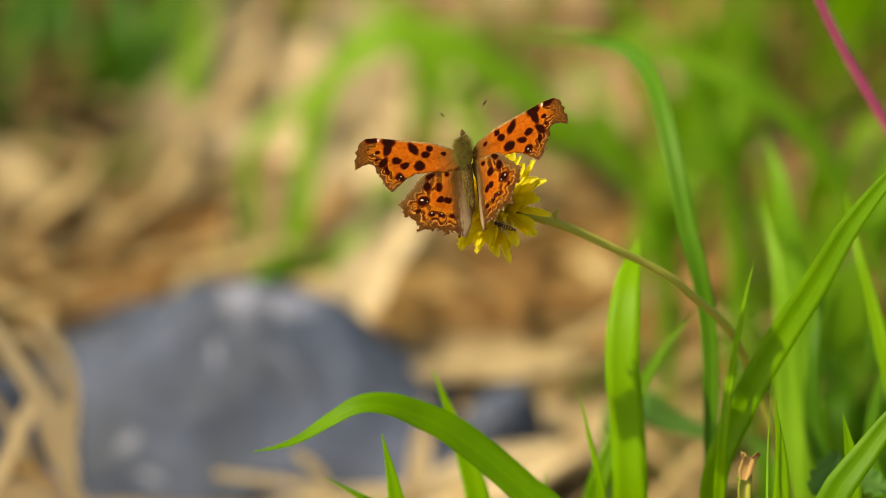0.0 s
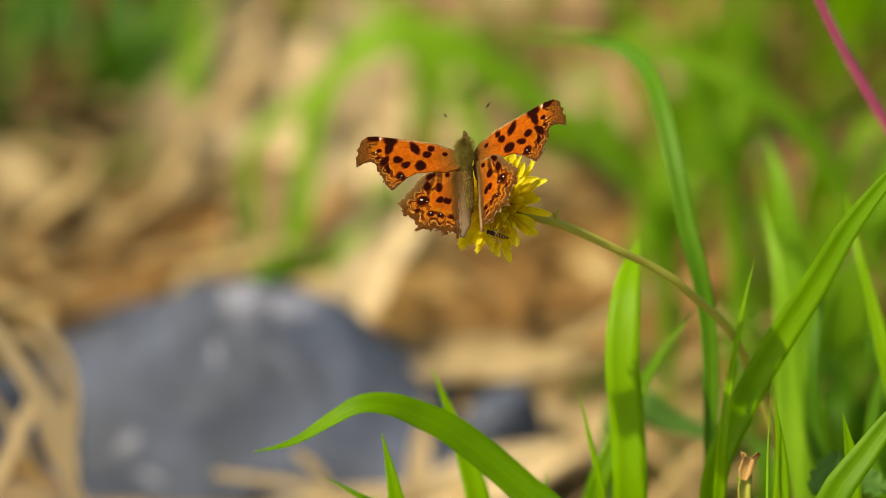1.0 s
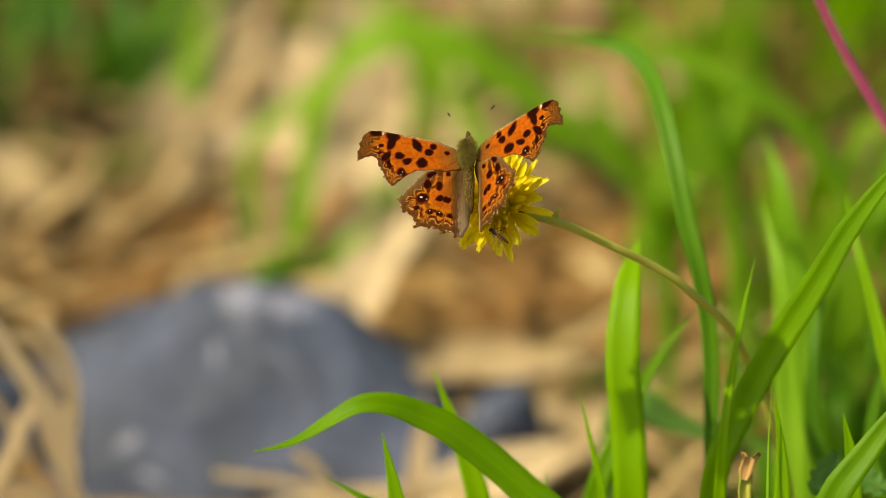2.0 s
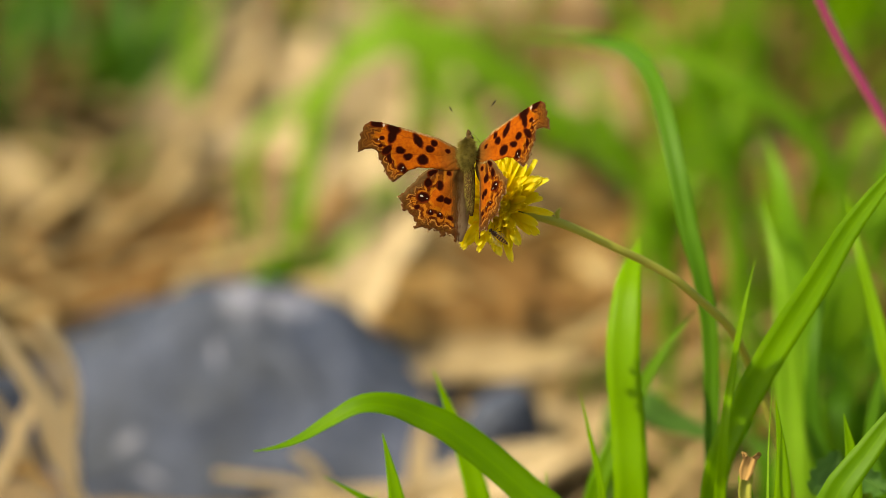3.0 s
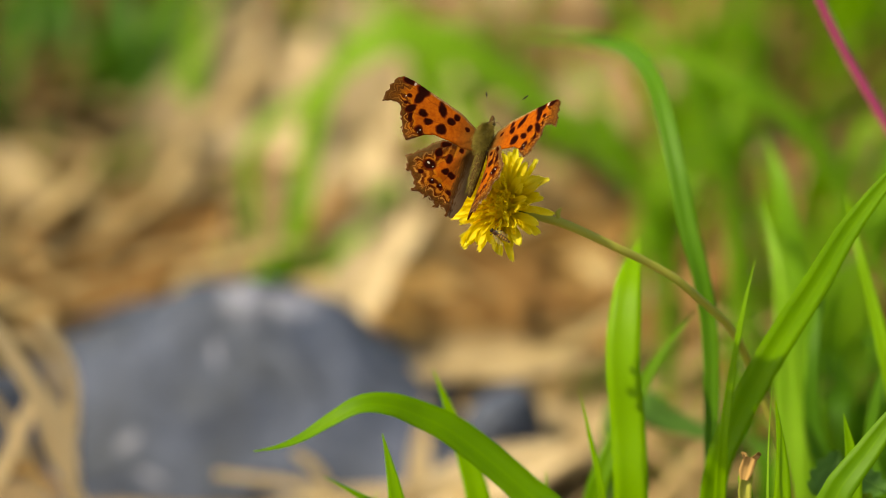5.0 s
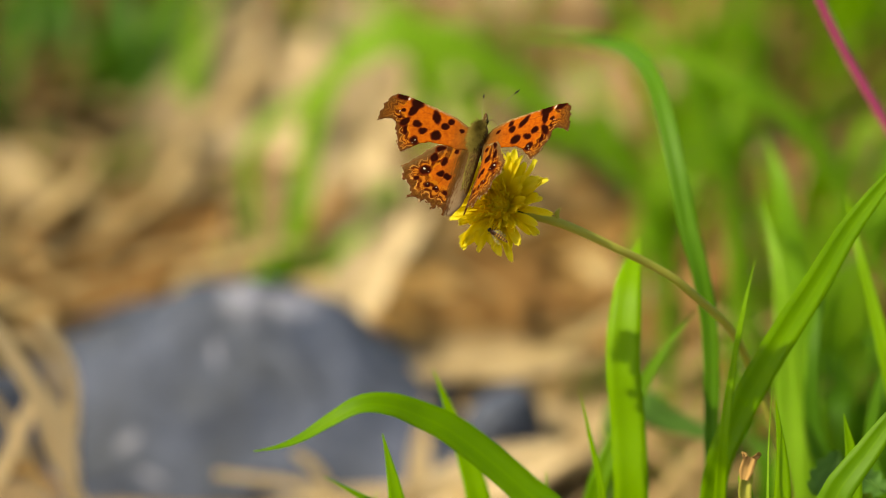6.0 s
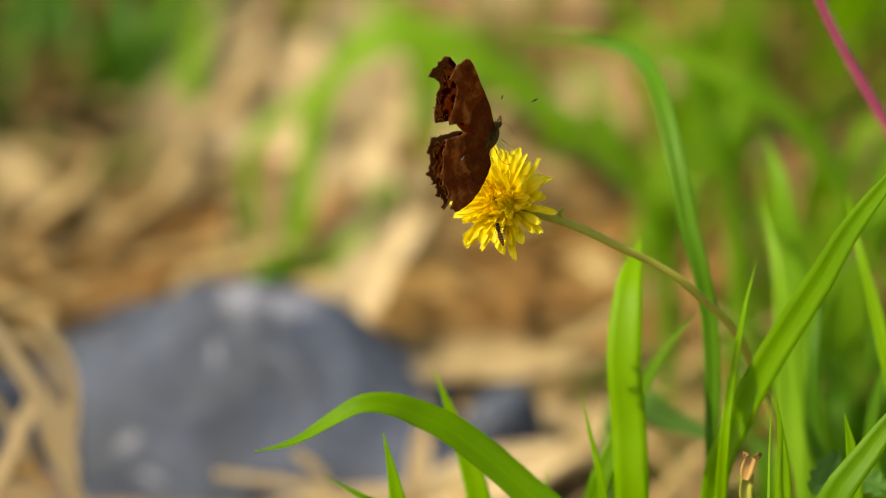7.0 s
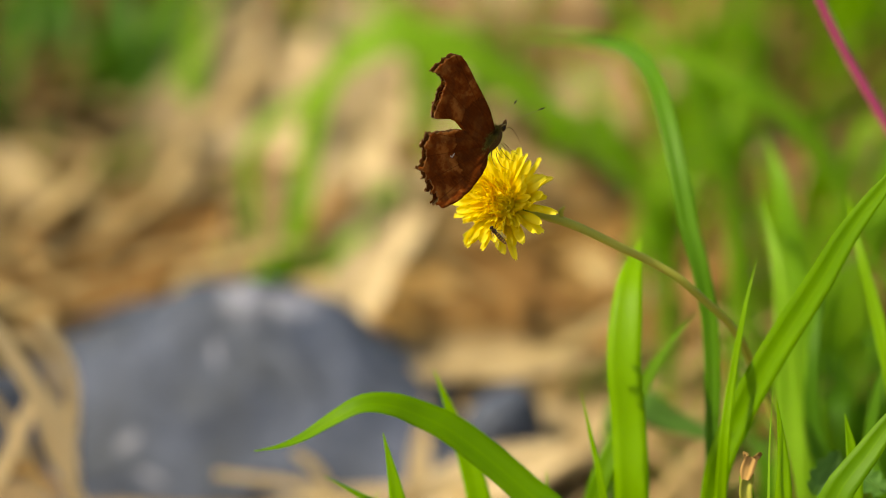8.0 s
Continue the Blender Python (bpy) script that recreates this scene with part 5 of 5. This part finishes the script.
# ---- hoverfly ----
def hoverfly():
    top = new("hoverfly")
    tagged(top, "tiny hoverfly with a banded black and cream abdomen on the petals", "fly")
    bm = bmesh.new()
    add_ball(bm, (0, 0, 0), (0.55 * MM, 0.7 * MM, 0.5 * MM), 12, 8)
    part("thorax", bm, FLY_BLACK, top, "shiny black thorax")
    bm = bmesh.new()
    add_ball(bm, (0, 0.95 * MM, -0.05 * MM), (0.55 * MM, 0.38 * MM, 0.45 * MM), 12, 8)
    part("head", bm, EYE_DARK, top, "dark head with large eyes")
    radii = (0.38, 0.44, 0.48, 0.51, 0.52, 0.52, 0.50, 0.47, 0.43, 0.38, 0.32, 0.24, 0.10)
    for i in range(12):
        bm = bmesh.new()
        y0 = -0.55 - 0.30 * i - (0.06 if i % 2 else 0.0)
        y1 = -0.55 - 0.30 * (i + 1) - (0.0 if i % 2 else 0.06)
        add_tube(bm, [Vector((0, y0, -0.014 * i)) * MM, Vector((0, y1, -0.014 * (i + 1))) * MM], [radii[i] * MM, radii[i + 1] * MM], 12)
        part("abdomen_band", bm, FLY_BLACK if i % 2 == 0 else FLY_BAND, top, "black band" if i % 2 == 0 else "cream band")
    for s in (-1, 1):
        bm = bmesh.new()
        path = [Vector((s * 0.45, 0.1, 0.35)) * MM, Vector((s * 0.9, -1.0, 0.5)) * MM, Vector((s * 1.2, -2.4, 0.5)) * MM, Vector((s * 1.25, -3.3, 0.45)) * MM]
        add_blade(bm, smooth_path(path, 3), 0.9 * MM, Vector((0, 0, 1)), 0.05, thick=0.02 * MM, base=0.4, cols=2)
        part("wing", bm, FILM, top, "clear folded wing")
        for y0, y1 in ((0.4, 1.0), (0.0, 0.0), (-0.3, -1.1)):
            bm = bmesh.new()
            add_tube(bm, smooth_path([Vector((s * 0.4, y0, -0.3)) * MM, Vector((s * 1.0, (y0 + y1) / 2, -0.2)) * MM, Vector((s * 1.3, y1, -0.9)) * MM], 2), [0.07 * MM, 0.05 * MM], 5)
            part("leg", bm, FLY_BLACK, top, "thin dark leg")
    return top


HOVERFLY = hoverfly()


def motions():
    # seconds, thorax place, its turn, and how far the left and the right wings are raised
    rows = [
        (0.0, 0.0054, -0.0003, 0.1825, 47.5, -20.1, -13.4, 14, 0),
        (0.1, 0.0050, -0.0003, 0.1826, 46.0, -21.1, -14.2, 4, -8),
        (0.2, 0.0052, -0.0004, 0.1823, 47.8, -21.0, -15.8, 10, -8),
        (0.3, 0.0061, -0.0005, 0.1819, 49.6, -21.2, -16.4, 34, 9),
        (0.4, 0.0059, -0.0004, 0.1822, 46.1, -21.8, -16.5, 48, 31),
        (0.5, 0.0058, -0.0003, 0.1826, 45.0, -21.8, -16.8, 62, 44),
        (0.6, 0.0054, -0.0004, 0.1824, 46.3, -22.9, -14.2, 61, 38),
        (0.7, 0.0055, -0.0004, 0.1823, 46.9, -22.6, -13.8, 46, 24),
        (0.8, 0.0061, -0.0003, 0.1824, 47.1, -20.4, -14.9, 26, 9),
        (1.0, 0.0057, -0.0004, 0.1822, 46.6, -18.4, -14.3, 14, 5),
        (1.2, 0.0058, -0.0005, 0.1819, 47.3, -17.5, -12.8, 26, 17),
        (1.5, 0.0062, -0.0005, 0.1821, 46.5, -15.1, -11.9, 8, 5),
        (1.7, 0.0061, -0.0005, 0.1821, 43.4, -14.1, -11.5, 11, 16),
        (2.8, 0.0067, -0.0004, 0.1822, 53.8, -13.7, -17.9, 15, 11),
        (2.9, 0.0070, -0.0004, 0.1824, 54.0, -13.8, -18.0, 17, 14),
        (3.0, 0.0063, -0.0004, 0.1823, 55.1, -13.5, -18.5, 27, 23),
        (3.1, 0.0063, -0.0004, 0.1822, 51.4, -14.9, -17.4, 51, 48),
        (3.2, 0.0064, -0.0006, 0.1818, 49.9, -15.8, -17.1, 49, 45),
        (3.3, 0.0071, -0.0007, 0.1815, 49.4, -16.4, -17.1, 33, 28),
        (3.4, 0.0052, -0.0006, 0.1818, 49.2, -14.8, -19.2, 0, -0),
        (3.5, 0.0054, -0.0006, 0.1817, 49.2, -16.4, -18.3, 8, 1),
        (3.6, 0.0066, -0.0007, 0.1816, 47.8, -18.1, -16.8, 34, 21),
        (3.7, 0.0069, -0.0003, 0.1825, 45.8, -18.2, -17.3, 53, 57),
        (3.8, 0.0090, 0.0000, 0.1835, 44.4, -15.5, -22.3, 73, 90),
        (3.9, 0.0100, -0.0000, 0.1833, 46.1, -14.3, -24.6, 65, 90),
        (4.0, 0.0079, -0.0001, 0.1831, 47.4, -14.6, -21.7, 63, 75),
        (4.1, 0.0071, -0.0000, 0.1833, 43.8, -16.9, -17.7, 56, 47),
        (4.2, 0.0074, 0.0001, 0.1836, 45.4, -16.4, -17.2, 48, 27),
        (4.3, 0.0082, 0.0001, 0.1838, 44.1, -16.4, -16.5, 47, 32),
        (4.4, 0.0076, 0.0002, 0.1840, 40.4, -16.2, -16.1, 55, 49),
        (4.5, 0.0096, 0.0004, 0.1844, 39.4, -13.6, -19.7, 74, 88),
        (4.6, 0.0114, 0.0003, 0.1843, 38.4, -10.7, -23.0, 74, 90),
        (4.7, 0.0104, 0.0006, 0.1849, 43.7, -6.3, -26.9, 61, 66),
        (5.8, 0.0098, 0.0008, 0.1856, 52.1, -15.9, -42.7, 26, -6),
        (5.9, 0.0091, 0.0006, 0.1851, 52.0, -15.9, -43.4, 25, -7),
        (6.0, 0.0090, 0.0009, 0.1859, 46.6, -18.3, -41.7, 29, -6),
        (6.1, 0.0094, 0.0007, 0.1853, 47.4, -16.7, -41.1, 57, 15),
        (6.2, 0.0109, 0.0008, 0.1855, 44.3, -14.9, -40.8, 90, 66),
        (6.3, 0.0114, 0.0006, 0.1851, 42.6, -13.0, -40.2, 90, 80),
        (6.4, 0.0116, 0.0006, 0.1851, 42.9, -13.3, -40.0, 90, 79),
        (6.5, 0.0114, 0.0009, 0.1859, 41.7, -9.6, -44.2, 83, 66),
        (6.6, 0.0121, 0.0010, 0.1861, 44.3, -10.0, -43.5, 65, 52),
        (6.7, 0.0108, 0.0011, 0.1863, 45.8, -13.4, -40.2, 62, 27),
        (6.8, 0.0099, 0.0009, 0.1859, 45.9, -13.5, -40.2, 59, 27),
        (6.9, 0.0112, 0.0010, 0.1862, 45.4, -10.4, -43.5, 65, 48),
        (7.0, 0.0112, 0.0008, 0.1855, 42.1, -9.5, -44.9, 90, 79),
        (7.1, 0.0119, 0.0008, 0.1856, 40.0, -8.8, -47.0, 90, 90),
        (7.2, 0.0118, 0.0007, 0.1854, 41.7, -9.4, -47.6, 90, 90),
        (7.3, 0.0120, 0.0007, 0.1854, 42.1, -9.7, -47.5, 88, 75),
        (7.4, 0.0115, 0.0005, 0.1849, 45.6, -8.2, -48.7, 78, 65),
        (7.5, 0.0102, 0.0004, 0.1845, 39.6, -11.7, -45.4, 60, 42),
        (7.6, 0.0113, 0.0008, 0.1855, 46.5, -2.8, -55.2, 49, 39),
        (7.7, 0.0118, 0.0008, 0.1856, 45.2, -4.0, -54.6, 49, 54),
        (7.8, 0.0119, 0.0008, 0.1855, 41.8, -4.5, -54.8, 86, 81),
        (7.9, 0.0120, 0.0006, 0.1852, 40.6, -4.5, -55.0, 90, 90),
        (8.0, 0.0116, 0.0006, 0.1849, 39.0, -7.1, -55.8, 90, 90),
    ]
    walk(BUTTERFLY, [(r[0], pose(*r[1:7])) for r in rows])
    for (kind, s), wing in WINGS.items():
        z = 0.0009 if kind == "fore" else 0.0007
        extra = 22 if kind == "hind" and s > 0 else 0
        walk(wing, [(r[0], pose(s * 0.0012, 0, z, 13 if kind == "fore" and s > 0 and r[0] in (3.8, 3.9, 4.5, 4.6) else 0,
                                -s * (a + extra * max(0.0, 1 - max(a, 0) / 70)), 0))
                    for r in rows for a in [r[7 if s < 0 else 8]]])
    # the breeze leans the plants a little
    gust = ((0.0, 0.0), (0.5, 0.0), (1.5, 0.08), (3.0, 0.45), (3.5, 0.30), (4.5, 0.35), (6.0, 0.45), (6.5, 0.92), (8.0, 1.0))
    nod = ((0.0, 0.0), (0.5, 0.25), (1.0, 0.05), (1.5, 0.25), (3.0, 0.35), (3.5, 0.05), (4.0, 0.42), (4.5, 0.52), (6.0, 0.30), (6.5, 0.90), (7.0, 0.92), (7.5, 1.05), (8.0, 1.0))
    for thing, swing, gusts in ((DANDELION, 0.46, nod), (low, 0.12, gust), (mid, 0.18, gust), (side, 0.18, gust)):
        base = thing.location.copy()
        walk(thing, [(t, pose(base.x, base.y, base.z, 0, swing * a, 0)) for t, a in gusts])
    walk(HOVERFLY, [(t, Matrix.Translation(p) @ FLY_REST @ pose(0, 0, 0, 0, 0, a)) for t, p, a in (
        (0.0, (0.0127, -0.0052, 0.1677), 70), (0.5, (0.0122, -0.0054, 0.1672), 76), (1.0, (0.0110, -0.0058, 0.1659), 72), (1.5, (0.0115, -0.0057, 0.1661), 55),
        (3.0, (0.0114, -0.0058, 0.1659), 50), (3.5, (0.0110, -0.0058, 0.1659), 50), (4.0, (0.0114, -0.0058, 0.1660), 50), (4.5, (0.0119, -0.0058, 0.1660), 56),
        (6.0, (0.0112, -0.0057, 0.1661), 55), (6.5, (0.0117, -0.0055, 0.1667), 50), (7.0, (0.0124, -0.0055, 0.1669), 12), (7.5, (0.0118, -0.0056, 0.1665), 45), (8.0, (0.0115, -0.0057, 0.1664), 40))])


FLY_REST = VIEW.to_3x3().to_4x4() @ pose(0, 0, 0, 12, -20, 0)
motions()
